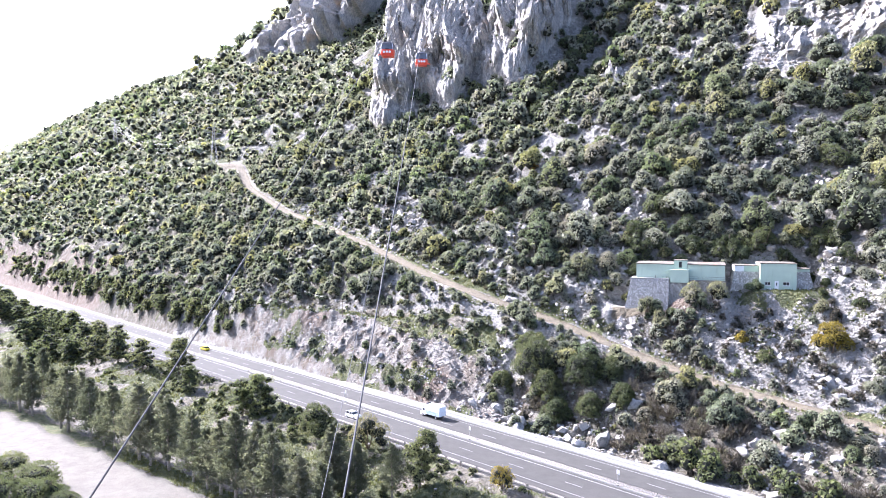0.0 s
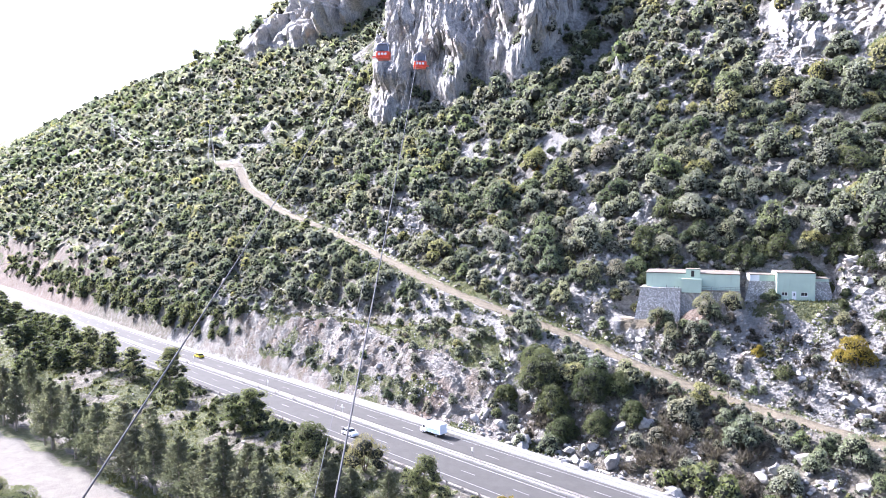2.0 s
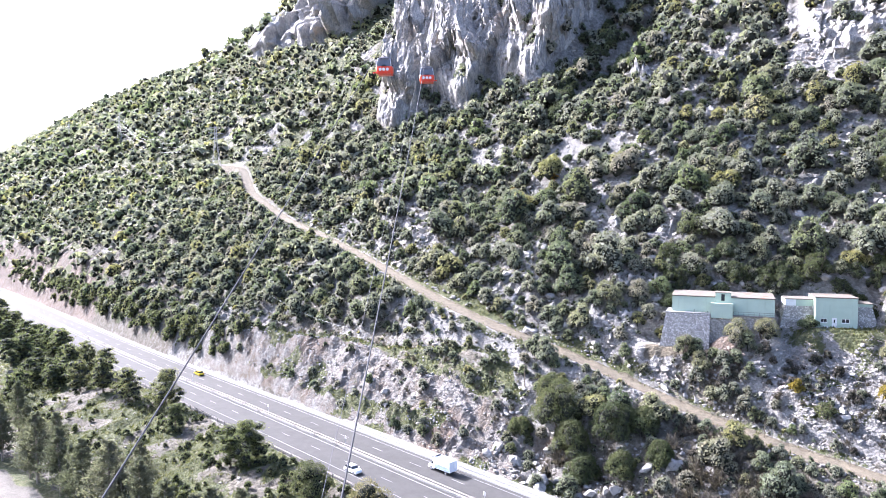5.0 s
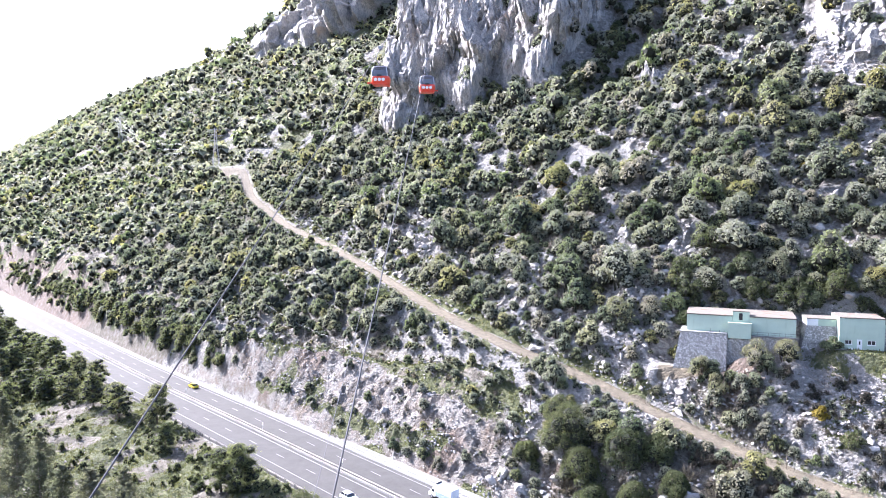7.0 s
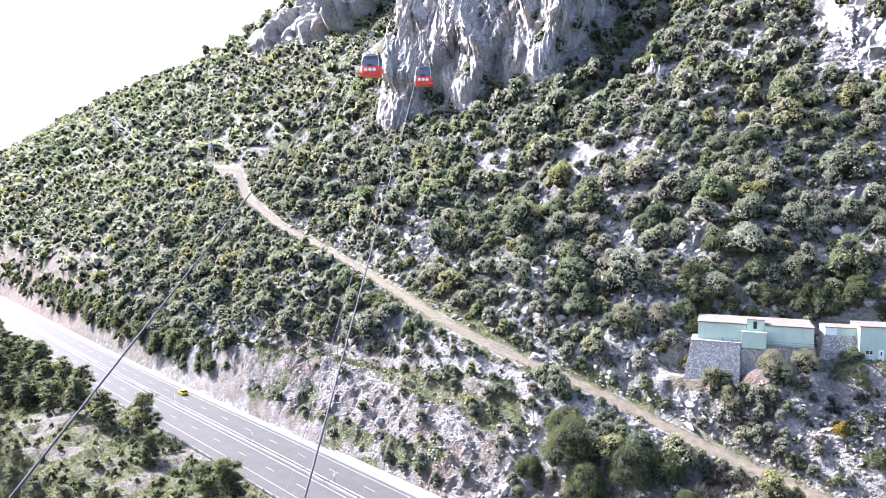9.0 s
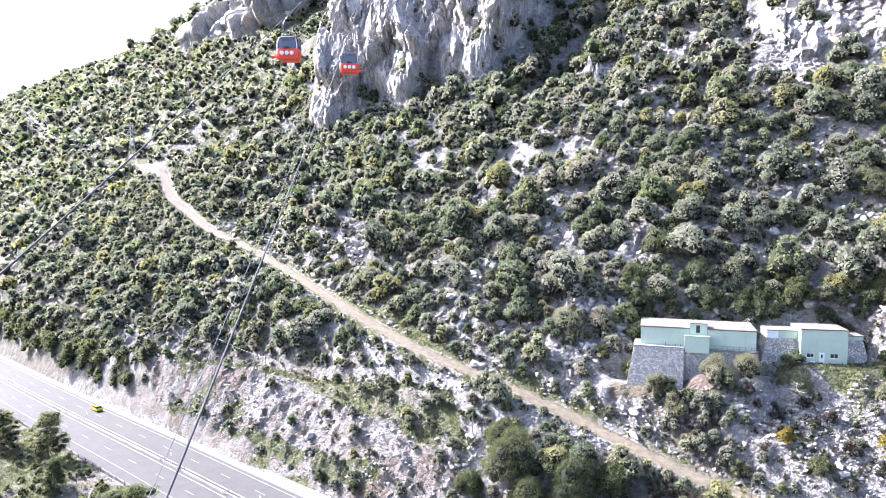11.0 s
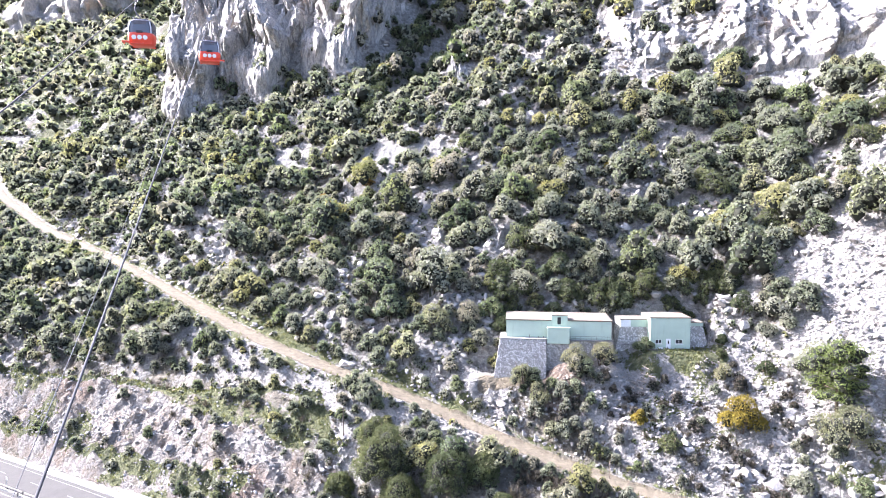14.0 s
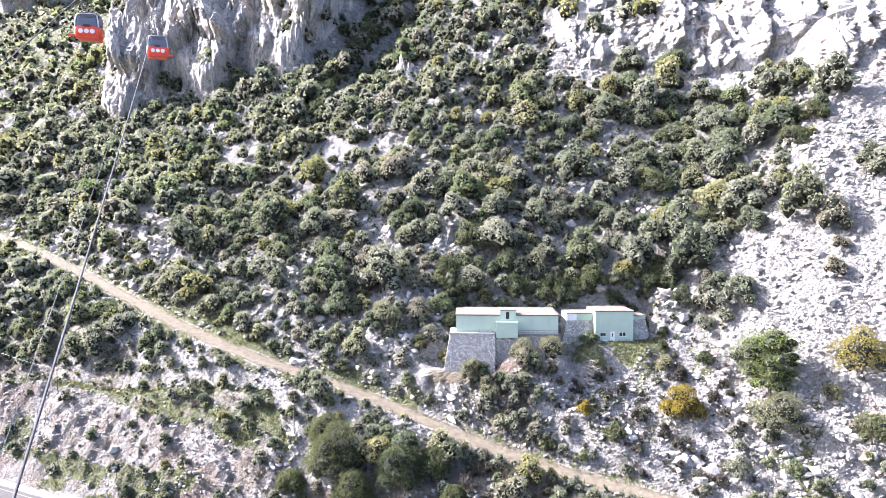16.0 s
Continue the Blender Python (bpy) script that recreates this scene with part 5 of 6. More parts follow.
def density(s, u):
    uf, ut = road_far(s), track_u(s)
    foot = uf + 4.5
    v = (u - foot) / np.maximum(ut - foot, 1)
    d = np.where(u > ut + 3.4, 0.80 + 0.55 * fractal(s / 16, u / 16, 2, 91), 0)
    vl = ledge(s)[0]
    low = 0.06 + 0.22 * step(0.5, 0.56, v) * step(40, 25, s) + 1.35 * step(0.03, 0.07, v - vl) + 1.1 * step(85, 125, s) * step(0.0, 0.08, v)
    low = low * (1 - 0.88 * step(-22, -30, s)) + 0.06 * step(-12, -28, s) * step(0.12, 0.3, v)
    low = low * np.where(np.abs(v - vl) < 0.05, 0.15, 1)
    d = np.where((u < ut - 3.6) & (u > foot), low, d)
    d = d * (1 - 0.93 * np.clip(scree_mask(s, u), 0, 1))
    b, r, f = cliff_mask(s, u)
    d = d * (1 - np.clip(0.9 * b + 0.95 * r + 0.8 * f, 0, 1))
    d = d * (1 - 0.2 * step(165, 195, s) * step(78, 92, u) * step(350, 310, s)) * (1 - step(1.1, 0.8, np.hypot((s - 272) / 19, (u - 69) / 6)))
    d = d * (1 - 0.18 * step(84, 104, u) * step(60, 30, s))
    gap = step(0.5, 0.9, -fractal(s / 9, u / 9, 2, 93))
    d = d * (1 - 0.35 * gap)
    d = d * (1 - 0.8 * rocky(s, u))
    d = d * (1 - 0.93 * step(-48, -53, s) * step(-106, -100, s) * step(38, 41, u) * step(74, 68, u) * (1 - step(-84, -88, s) * step(60, 55, u)))
    return np.where(built_over(s, u), 0, d)


def scatter(rng, s0, s1, u0, u1, tries, near, standing=()):
    """Spots with room between them, thicker where more grows; returns rows of s, u, radius."""
    s, u = rng.uniform(s0, s1, tries), rng.uniform(u0, u1, tries)
    keep = rng.uniform(0, 1, tries) < density(s, u)
    s, u = s[keep], u[keep]
    r = near * np.clip(rng.lognormal(0, 0.55, len(s)), 0.3, 1.95)
    below = u < track_u(s)
    r = np.where(below, np.where(s > 15, 0.82, 0.68) * r, r)
    r = np.minimum(r, np.abs(u - track_u(s)) - np.where(below, 2.6, 2.2))
    under = below & (u > road_far(s)) & (s > -20) & (s < 120) & ((u - road_far(s) - 4.5) / np.maximum(track_u(s) - road_far(s) - 4.5, 1) < ledge(s)[0] + 0.1)
    r = np.where(under, np.minimum(r, 1.5), r)
    r = np.where(u > road_far(s), np.minimum(r, u - road_far(s) - 3.4), r)
    near_houses = (s > -66) & (s < -12) & (u > 30) & (u < 64)
    r = np.where(near_houses, np.minimum(r, 2.0), r)
    rubble_bank = (s > -106) & (s <= -48) & (u > 38) & (u < 67)
    r = np.where(rubble_bank, np.minimum(r, 1.2), r)
    ok = r > 0.6
    s, u, r = s[ok], u[ok], r[ok]
    cell, kept = {}, []
    for p in standing:
        cell.setdefault((int(p[0] // 8), int(p[1] // 8)), []).append(tuple(p))
    for a, b, c in zip(s, u, r):
        key = (int(a // 8), int(b // 8))
        close = [p for i in (-1, 0, 1) for j in (-1, 0, 1) for p in cell.get((key[0] + i, key[1] + j), ())]
        if all((p[0] - a) ** 2 + (p[1] - b) ** 2 > (0.54 * (p[2] + c)) ** 2 for p in close):
            cell.setdefault(key, []).append((a, b, c))
            kept.append((a, b, c))
    return np.array(kept)


near_spots = scatter(rng, -130, 240, -22, 185, 30000, 2.9)
near_spots = np.concatenate([near_spots, scatter(rng, -130, 200, -22, 150, 9000, 1.3, near_spots)])
mid_spots = scatter(rng, 240, 520, -16, 330, 8000, 3.4)
far_spots = scatter(rng, 520, 1500, -40, 300, 8000, 5.2)
order = np.argsort(np.hypot(near_spots[:, 0] + 60, near_spots[:, 1] + 40))
near_spots = near_spots[order]
single = [k for k in range(len(near_spots)) if near_spots[k, 0] < 70 and near_spots[k, 2] > 1.1][:290]

shrub_meshes = [bush_mesh("shrub", np.random.default_rng(100 + k), SHRUB_LEAF, 1.0, 1.7 + 0.15 * (k % 4), 8 + k % 4, 1500, 0.108, core=(ROUGH_V, ROUGH_F), solid=0.80) for k in range(7)]
taken = set(single)
for k in single:
    s, u, r = near_spots[k]
    x, y = world_xy(s, u)
    ob = new("shrub", shrub_meshes[k % 7])
    ob.matrix_world = pose(float(x), float(y), float(height(s, u)) - 0.15 * r, 0, 0, (k * 77) % 360) @ Matrix.Diagonal((r * 1.08, r * 1.08, r * (0.9 + 0.3 * ((k * 37) % 10) / 10), 1))
    tagged(ob, "rounded evergreen maquis shrub on the stony slope", "shrub", "shrubs on the slope")

heap = Heap()
zz = height(near_spots[:, 0], near_spots[:, 1])
for k, (s, u, r) in enumerate(near_spots):
    if k in taken:
        continue
    x, y = world_xy(s, u)
    shapes = SHAPES if math.hypot(x - 20, y - 45) < 215 and r > 1.5 else PLAIN_SHAPES
    heap.add(shapes[k % 7], np.array((x, y, zz[k] - 0.15 * r)), r * 1.08, k * 1.7, rng.uniform())
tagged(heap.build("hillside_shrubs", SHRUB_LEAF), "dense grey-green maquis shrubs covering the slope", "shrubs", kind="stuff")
heap = Heap()
for group_spots in (mid_spots, far_spots):
    zz = height(group_spots[:, 0], group_spots[:, 1])
    for k, (s, u, r) in enumerate(group_spots):
        x, y = world_xy(s, u)
        heap.add(FAR_SHAPES[k % 5], np.array((x, y, zz[k] - 0.2 * r)), r * 1.1, k * 1.7, rng.uniform())
tagged(heap.build("far_woods", SHRUB_LEAF), "open woodland of pines and shrubs on the far hillside", "woods", kind="stuff")


# ---- trees ----
def trunk_part(parent, h, r, bark, lean=0.0, limbs=(), name="trunk"):
    line = [(lean * h * t * t, 0.12 * math.sin(3 * t), h * t - 0.4) for t in np.linspace(0, 1, 7)]
    return part(name, tube(line, [r * (1 - 0.85 * k / 6) for k in range(7)], 7), bark, parent, smooth=True)


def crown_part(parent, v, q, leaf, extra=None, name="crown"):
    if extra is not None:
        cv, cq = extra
        # extra holds the cores, painted shade deep in the crown
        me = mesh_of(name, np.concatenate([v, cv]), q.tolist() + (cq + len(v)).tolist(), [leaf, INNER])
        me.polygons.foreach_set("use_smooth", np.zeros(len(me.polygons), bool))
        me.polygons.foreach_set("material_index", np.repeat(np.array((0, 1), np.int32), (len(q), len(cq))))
    else:
        me = quads_mesh(name, v, q, [leaf])
    me.attributes.new("tint", "FLOAT", "POINT")
    ob = new(name, me)
    ob.parent = parent
    return ob


def casuarina(seed, h, r, leaf, label, group):
    """A tall feathery tree: limbs reaching up and out, hung with drooping sprays."""
    rng = np.random.default_rng(seed)
    tree = thing("casuarina_tree", label, "tree", group=group)
    trunk = trunk_part(tree, h * 0.96, 0.16 + h * 0.011, PALE_BARK, rng.uniform(-0.03, 0.03))
    at, out = [], []
    for k in range(40):
        t = 0.14 + 0.82 * (k + rng.uniform(0, 1)) / 40
        wide = r * (1 - t) ** 0.8 * rng.uniform(0.7, 1.15) * min(1, 0.3 + t * 2.6)
        a = k * 2.4 + rng.uniform(-0.4, 0.4)
        tip = np.array((math.cos(a) * wide, math.sin(a) * wide, t * h + wide * rng.uniform(0.25, 0.7)))
        root = np.array((0, 0, t * h))
        if k % 3 == 0:
            part("limb", tube([root, (root + tip) / 2 + (0, 0, -0.1), tip], [0.07, 0.05, 0.02], 4), PALE_BARK, trunk)
        n = int(50 + 120 * wide / r)
        f = rng.uniform(0.25, 1.05, n)[:, None]
        at.append(root + (tip - root) * f + rng.normal(size=(n, 3)) * (0.12 + 0.13 * wide) * np.array((1, 1, 0.8)))
        out.append(np.tile((tip - root) / np.linalg.norm(tip - root), (n, 1)))
    at, out = np.concatenate(at), np.concatenate(out)
    n = len(at)
    # long narrow sprays that point up and out, then droop
    way = out + 0.55 * rng.normal(size=(n, 3)) + (0, 0, 0.25)
    way /= np.linalg.norm(way, axis=1)[:, None]
    side = np.cross(way, unit(rng, n))
    side /= np.linalg.norm(side, axis=1)[:, None]
    L = rng.uniform(0.4, 0.9, n)[:, None]
    v = np.stack([at - way * L * 0.5, at + side * 0.12, at + way * L * 0.55 - (0, 0, 0.10), at - side * 0.12], 1).reshape(-1, 3)
    crown_part(tree, v, np.arange(4 * n).reshape(-1, 4), leaf)
    return tree


def pine(seed, h, r, leaf, label, group, lean=0.0, low=0.3, tufts=120, needle=0.46):
    """An open pine: bent limbs that carry loose clumps of needles."""
    rng = np.random.default_rng(seed)
    tree = thing("pine_tree", label, "tree", group=group)
    trunk = trunk_part(tree, h * 0.92, 0.12 + h * 0.014, BARK, lean)
    V, Q, CV, CQ, n0, c0 = [], [], [], [], 0, 0
    for k in range(26):
        t = low + (0.98 - low) * (k + 0.5) / 26
        wide = r * min(1, 1.5 * (1.06 - t) ** 0.6) * rng.uniform(0.35, 1.05)
        a = k * 2.4 + rng.uniform(-0.5, 0.5)
        root = np.array((lean * h * t * t, 0, t * h * 0.92))
        tip = root + (math.cos(a) * wide, math.sin(a) * wide, wide * rng.uniform(0.1, 0.5))
        part("limb", tube([root, (root * 0.45 + tip * 0.55) + (0, 0, -0.12), tip], [0.09, 0.06, 0.025], 4), BARK, trunk) if k % 2 == 0 else None
        for _ in range(2):
            c = root + (tip - root) * rng.uniform(0.35, 1.0) + rng.normal(size=3) * 0.3
            cr = r * rng.uniform(0.30, 0.48)
            d = unit(rng, tufts)
            d[:, 2] = np.abs(d[:, 2]) * 1.0 - 0.3
            v, q = leaf_quads(rng, c + d * cr * rng.uniform(0.5, 1.15, tufts)[:, None] * np.array((1, 1, 0.7)), d, needle, 0.3, 0.9)
            V.append(v)
            Q.append(q + n0)
            n0 += len(v)
            # core of each needle clump, its inner shade given as colour
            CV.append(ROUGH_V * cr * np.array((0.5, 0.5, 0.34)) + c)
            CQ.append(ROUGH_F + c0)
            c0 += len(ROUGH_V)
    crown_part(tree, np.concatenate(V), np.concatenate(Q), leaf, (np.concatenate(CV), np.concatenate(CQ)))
    return tree


def broadleaf(seed, h, r, leaf, label, group="", leaves=1100, size=0.3, name="broadleaf_tree", lobes=11, sparse=False):
    rng = np.random.default_rng(seed)
    tree = thing(name, label, "tree" if "tree" in name else "bush", group=group)
    for k in range(3):
        a = k * 2.1 + seed
        part("trunk", tube([(0.1 * math.cos(a), 0.1 * math.sin(a), -0.5), (0.25 * r * math.cos(a), 0.25 * r * math.sin(a), h * 0.35), (0.5 * r * math.cos(a), 0.5 * r * math.sin(a), h * 0.75)], [0.16, 0.11, 0.04], 6), BARK, tree, smooth=True)
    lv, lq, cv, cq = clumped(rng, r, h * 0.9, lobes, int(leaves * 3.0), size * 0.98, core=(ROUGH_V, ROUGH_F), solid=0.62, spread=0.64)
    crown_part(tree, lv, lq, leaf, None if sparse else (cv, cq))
    return tree


def stand(tree, s, u, turn=0.0, size=1.0, sink=0.0):
    x, y = world_xy(s, u)
    m = pose(float(x), float(y), float(height(s, u)) - sink, 0, 0, turn)
    tree.matrix_world = m @ Matrix.Diagonal((size, size, size, 1))
    return tree


def another(tree, s, u, turn=0.0, size=1.0, label=""):
    x, y = world_xy(s, u)
    ob = copy_thing(tree, pose(float(x), float(y), float(height(s, u)), 0, 0, turn))
    ob.scale = (size, size, size)
    return tagged(ob, label)


ROW = "row of trees beside the gravel lot"
kinds = [casuarina(200 + k, 15.0, 4.7 + 0.25 * k, GREY_NEEDLE, "tall grey-green casuarina in a row beside the gravel lot", ROW) for k in range(4)]
rng = np.random.default_rng(17)
IN_ROW = [-32, -27, -20, -15.5, -10, -5.6, -1.3, 3.9, 13.5, 19.0, 23.8, 34.1, 39.2, 45.2, 55.6, 60, 77, 84, 90.4, 99, 104, 113, 121, 127, 136, 144, 153, 162, 170, 181, 192, 204]
for k, s in enumerate(IN_ROW):
    u = lot_edge(s) + 1.9 + rng.uniform(-0.4, 0.6)
    size = rng.uniform(0.74, 1.14)
    stand(kinds[k], s, u, rng.uniform(0, 360), size) if k < 4 else another(kinds[k % 4], s, u, rng.uniform(0, 360), size)
for s in (-24, 0, 29, 68, 88, 96, 108, 118):
    another(kinds[int(rng.integers(4))], s + rng.uniform(-1.5, 1.5), lot_edge(s) + 11 + rng.uniform(-1, 2.0), rng.uniform(0, 360), rng.uniform(0.6, 0.95))
pines = [pine(300 + k, 10.0, 4.2, NEEDLE, "green pine with an open crown below the road", "pines below the road", 0.02 * k, 0.06) for k in range(3)]
spots = [(25.5, -32.3, 1.05), (29.5, -34.8, 0.95), (77, -32.5, 1.1), (60, -36, 0.7)]
for k, (s, u, size) in enumerate(spots):
    stand(pines[k], s, u, 50 * k, size) if k < 3 else another(pines[k % 3], s, u, 50 * k, size)
plain_pines = [pine(305 + k, 10.0, 4.2, NEEDLE, "pine among others on the verge of the road", "pines below the road", 0.02 * k, 0.06, 32, 0.78) for k in range(2)]
for k, tree in enumerate(plain_pines):
    stand(tree, 92 + 14 * k, -38 - 3 * k, 40 * k)
for k in range(68):
    s = rng.uniform(118, 330)
    another(plain_pines[k % 2], s, road_far(s) - 25 - (0.08 * max(0, 130 - s)) - abs(rng.normal()) * 11, rng.uniform(0, 360), rng.uniform(0.55, 1.05), "pine among others on the verge of the road")
stand(pine(310, 11.0, 3.4, NEEDLE, "leaning young pine beside the guard rail", "", 0.16, 0.10), -34, -31, -20)
for k, (s, u, size) in enumerate([(-8, -47, 0.85), (-21, -41, 0.95), (-27, -40, 0.8), (-31, -35, 0.7)]):
    another(kinds[k % 4], s, u, 60 * k, size)
stand(broadleaf(320, 9.0, 4.6, DARK_LEAF, "broad dark evergreen beside the guard rail", leaves=2200, size=0.3), 1.6, -30.5)
stand(broadleaf(321, 8.5, 4.6, STRAW_LEAF, "loose-crowned tree with straw-yellow autumn leaves", leaves=1700, size=0.22, lobes=14), -13, -27.5)
stand(broadleaf(322, 5.0, 2.4, YELLOW_LEAF, "small yellowing tree below the road", leaves=500, size=0.26), -48, -24)
LOTB = "bushes on the gravel lot"
lot_bush = broadleaf(323, 6.0, 4.9, NEEDLE, "dense green bush on the gravel lot", LOTB, 2600, 0.24, "bush", 15)
stand(lot_bush, 20, -81.5, 0, 1.1, 0.5)
for s, u, size in ((30, -85, 1.05), (12, -82.5, 0.95), (16, -88, 1.1), (25, -91, 1.1), (38, -90, 1.0), (7, -79.5, 0.6)):
    another(lot_bush, s, u, s * 9, size)
# above the road
UPHILL = "young pines at the foot of the road cut"
young = pine(308, 8.0, 3.8, NEEDLE, "bushy young pine at the foot of the road cut", UPHILL, 0.02, 0.05, 36, 0.7)
stand(young, 136, road_far(136) + 6.0)
rng = np.random.default_rng(23)
for s in (142, 150, 165, 171, 180, 193, 199, 207, 220, 231, 238, 252, 261, 275, 290, 303):
    another(young, s, float(road_far(s)) + rng.uniform(4.8, 7.5), rng.uniform(0, 360), rng.uniform(0.6, 1.0))
for k, (s, u, h, r) in enumerate([(-20, 16.5, 11.0, 6.0), (-25, 14.5, 8.5, 4.6), (-15, 20, 8.0, 4.0), (-32, 19, 9.5, 5.2), (-36.5, 23, 6.5, 3.6), (-30, 12.5, 7.0, 4.0), (-37, 15, 6.0, 3.4), (-43, 19, 5.5, 3.2), (-12, 13.5, 5.0, 3.0)]):
    stand(broadleaf(330 + k, h, r, DARK_LEAF, "dark green evergreen tree below the dirt track", "dark trees below the track", 4200, 0.25, lobes=16), s, u, 0, 1, 0.6)
stand(broadleaf(340, 7.8, 4.1, YELLOW_LEAF, "rounded bush with yellow-green turning leaves", "", 2300, 0.28, "yellow_bush"), -73.3, 51.5, 0, 1, 0.3)
stand(pine(341, 13.0, 5.6, GREEN_NEEDLE, "green pine among white boulders", "", 0.03, 0.12), -87.5, 57)
stand(broadleaf(342, 9.5, 5.9, OLIVE_LEAF, "grey-green bush among white boulders", "", 1700, 0.28, "bush"), -89.3, 52.6)
stand(broadleaf(343, 7.5, 4.8, SHRUB_LEAF, "broad green bush beside the rock slide", "", 1200, 0.28, "bush"), -83.5, 62.5)
for k, (s, u, h, r, leaf, what) in enumerate([(-68.3, 58.9, 3.4, 2.4, OLIVE_LEAF, "grey-green"), (-75.3, 61.5, 3.6, 2.3, DARK_LEAF, "dark green"), (-68.9, 71.4, 5.0, 3.0, DARK_LEAF, "dark green"), (-74.2, 68.8, 3.8, 2.7, SHRUB_LEAF, "olive-brown"), (-77.8, 69.3, 3.2, 2.3, SHRUB_LEAF, "olive-brown"), (-57.5, 43.2, 3.2, 1.6, YELLOW_LEAF, "yellow-green"), (-63.5, 42.0, 4.0, 2.6, DARK_LEAF, "dark green"), (-66.5, 66.0, 2.4, 1.2, DARK_LEAF, "small dark green"), (-67.2, 62.5, 2.2, 1.2, DARK_LEAF, "small dark green"), (-97.5, 57.5, 3.4, 2.2, OLIVE_LEAF, "grey-green"), (-53.5, 57.5, 3.4, 2.2, SHRUB_LEAF, "low brown-green"), (-84.0, 44.5, 4.2, 2.8, SHRUB_LEAF, "green"), (-92.0, 47.5, 3.6, 2.4, SHRUB_LEAF, "green")]):
    stand(broadleaf(380 + k, h, r, leaf, what + " bush among white rubble below the hut", "bushes among the rubble", 750, 0.25, "bush", 9), s, u, 0, 1, 0.3)
stand(broadleaf(344, 8.5, 6.2, AMBER_LEAF, "broad bush with amber autumn leaves in the rock slide", "", 2600, 0.28, "autumn_bush", 14), -101.5, 62)
stand(broadleaf(345, 6.0, 4.0, NEEDLE, "yellow-green bush at the foot of the rock slide", "", 1200, 0.28, "bush"), -103.5, 53.5)
OL = "olive trees before the buildings"
for k, (s, u, h, r) in enumerate([(-35.2, 40.2, 6.8, 2.9), (-39.7, 39.3, 5.4, 2.4), (-43.6, 46.0, 4.8, 3.3), (-47.6, 49.6, 6.0, 3.7)]):
    stand(broadleaf(350 + k, h, r, OLIVE_LEAF, "grey-leaved olive tree before the stone base", OL, 900, 0.24, "olive_tree", 9), s, u, 0, 1, 0.4)
SL = "larger evergreens on the slope"
ABOVE_SLIDE = [(-57, 98, 6.5, 4.6, DARK_LEAF), (-70, 90.5, 5.5, 4.0, DARK_LEAF), (-87, 106, 6.5, 4.6, DARK_LEAF), (-91, 112, 5.0, 3.6, DARK_LEAF), (55, 86, 6, 4.2, DARK_LEAF), (-38, 84, 5.5, 4.2, SHRUB_LEAF), (-45.7, 88, 5, 4, SHRUB_LEAF), (-14, 42, 6.5, 3.9, OLIVE_LEAF), (-22, 51, 5, 3.4, SHRUB_LEAF), (-70, 116, 5.5, 4.5, SHRUB_LEAF), (-56, 118, 5, 5, SHRUB_LEAF), (30, 92, 5, 3.8, DARK_LEAF), (-46, 74, 5.5, 3.4, DARK_LEAF), (-31, 65, 6, 3.8, DARK_LEAF), (-37, 68, 6, 3.6, SHRUB_LEAF)]
OTHERS_ON_SLOPE = [(-42.5, 67, 5.0, 3.2, DARK_LEAF), (-50, 70, 6, 3.7, DARK_LEAF), (-26, 59, 6, 4.0, SHRUB_LEAF), (-56, 75, 5, 3.5, SHRUB_LEAF), (-63, 77, 4.5, 3.2, DARK_LEAF), (-22, 66, 6, 4.2, DARK_LEAF), (-54, 73, 4, 2.6, SHRUB_LEAF), (-61, 71.5, 3.6, 2.4, DARK_LEAF), (-46, 66.5, 4, 2.6, SHRUB_LEAF), (-35, 63, 4.2, 2.7, DARK_LEAF), (-29, 55.5, 5, 3.2, SHRUB_LEAF), (-25, 50, 4.6, 3.0, DARK_LEAF), (-18.5, 47, 5.5, 3.6, SHRUB_LEAF), (-20, 58, 5, 3.5, DARK_LEAF)]
GULLY = [(66, 104, 6, 4.6, DARK_LEAF), (61, 110, 6, 4.4, DARK_LEAF), (68, 113, 5.5, 4.4, SHRUB_LEAF), (64, 119, 6, 4.5, DARK_LEAF), (71, 122, 5.5, 4.2, DARK_LEAF), (59, 124, 5.5, 4.6, DARK_LEAF), (67, 129, 6, 4.6, DARK_LEAF), (72, 134, 5.5, 4.4, SHRUB_LEAF), (62, 137, 6, 4.8, DARK_LEAF), (69, 143, 6, 4.8, DARK_LEAF), (75, 114, 5, 3.8, DARK_LEAF), (74, 107, 5, 3.8, SHRUB_LEAF), (60, 150, 6, 5, DARK_LEAF), (70, 153, 6, 5, DARK_LEAF)]
for k, (s, u, h, r, leaf) in enumerate(ABOVE_SLIDE + OTHERS_ON_SLOPE + GULLY):
    stand(broadleaf(360 + k, h, r, leaf, "broad evergreen standing over the maquis", SL, 1100, 0.3), s, u, 0, 1, 0.5)

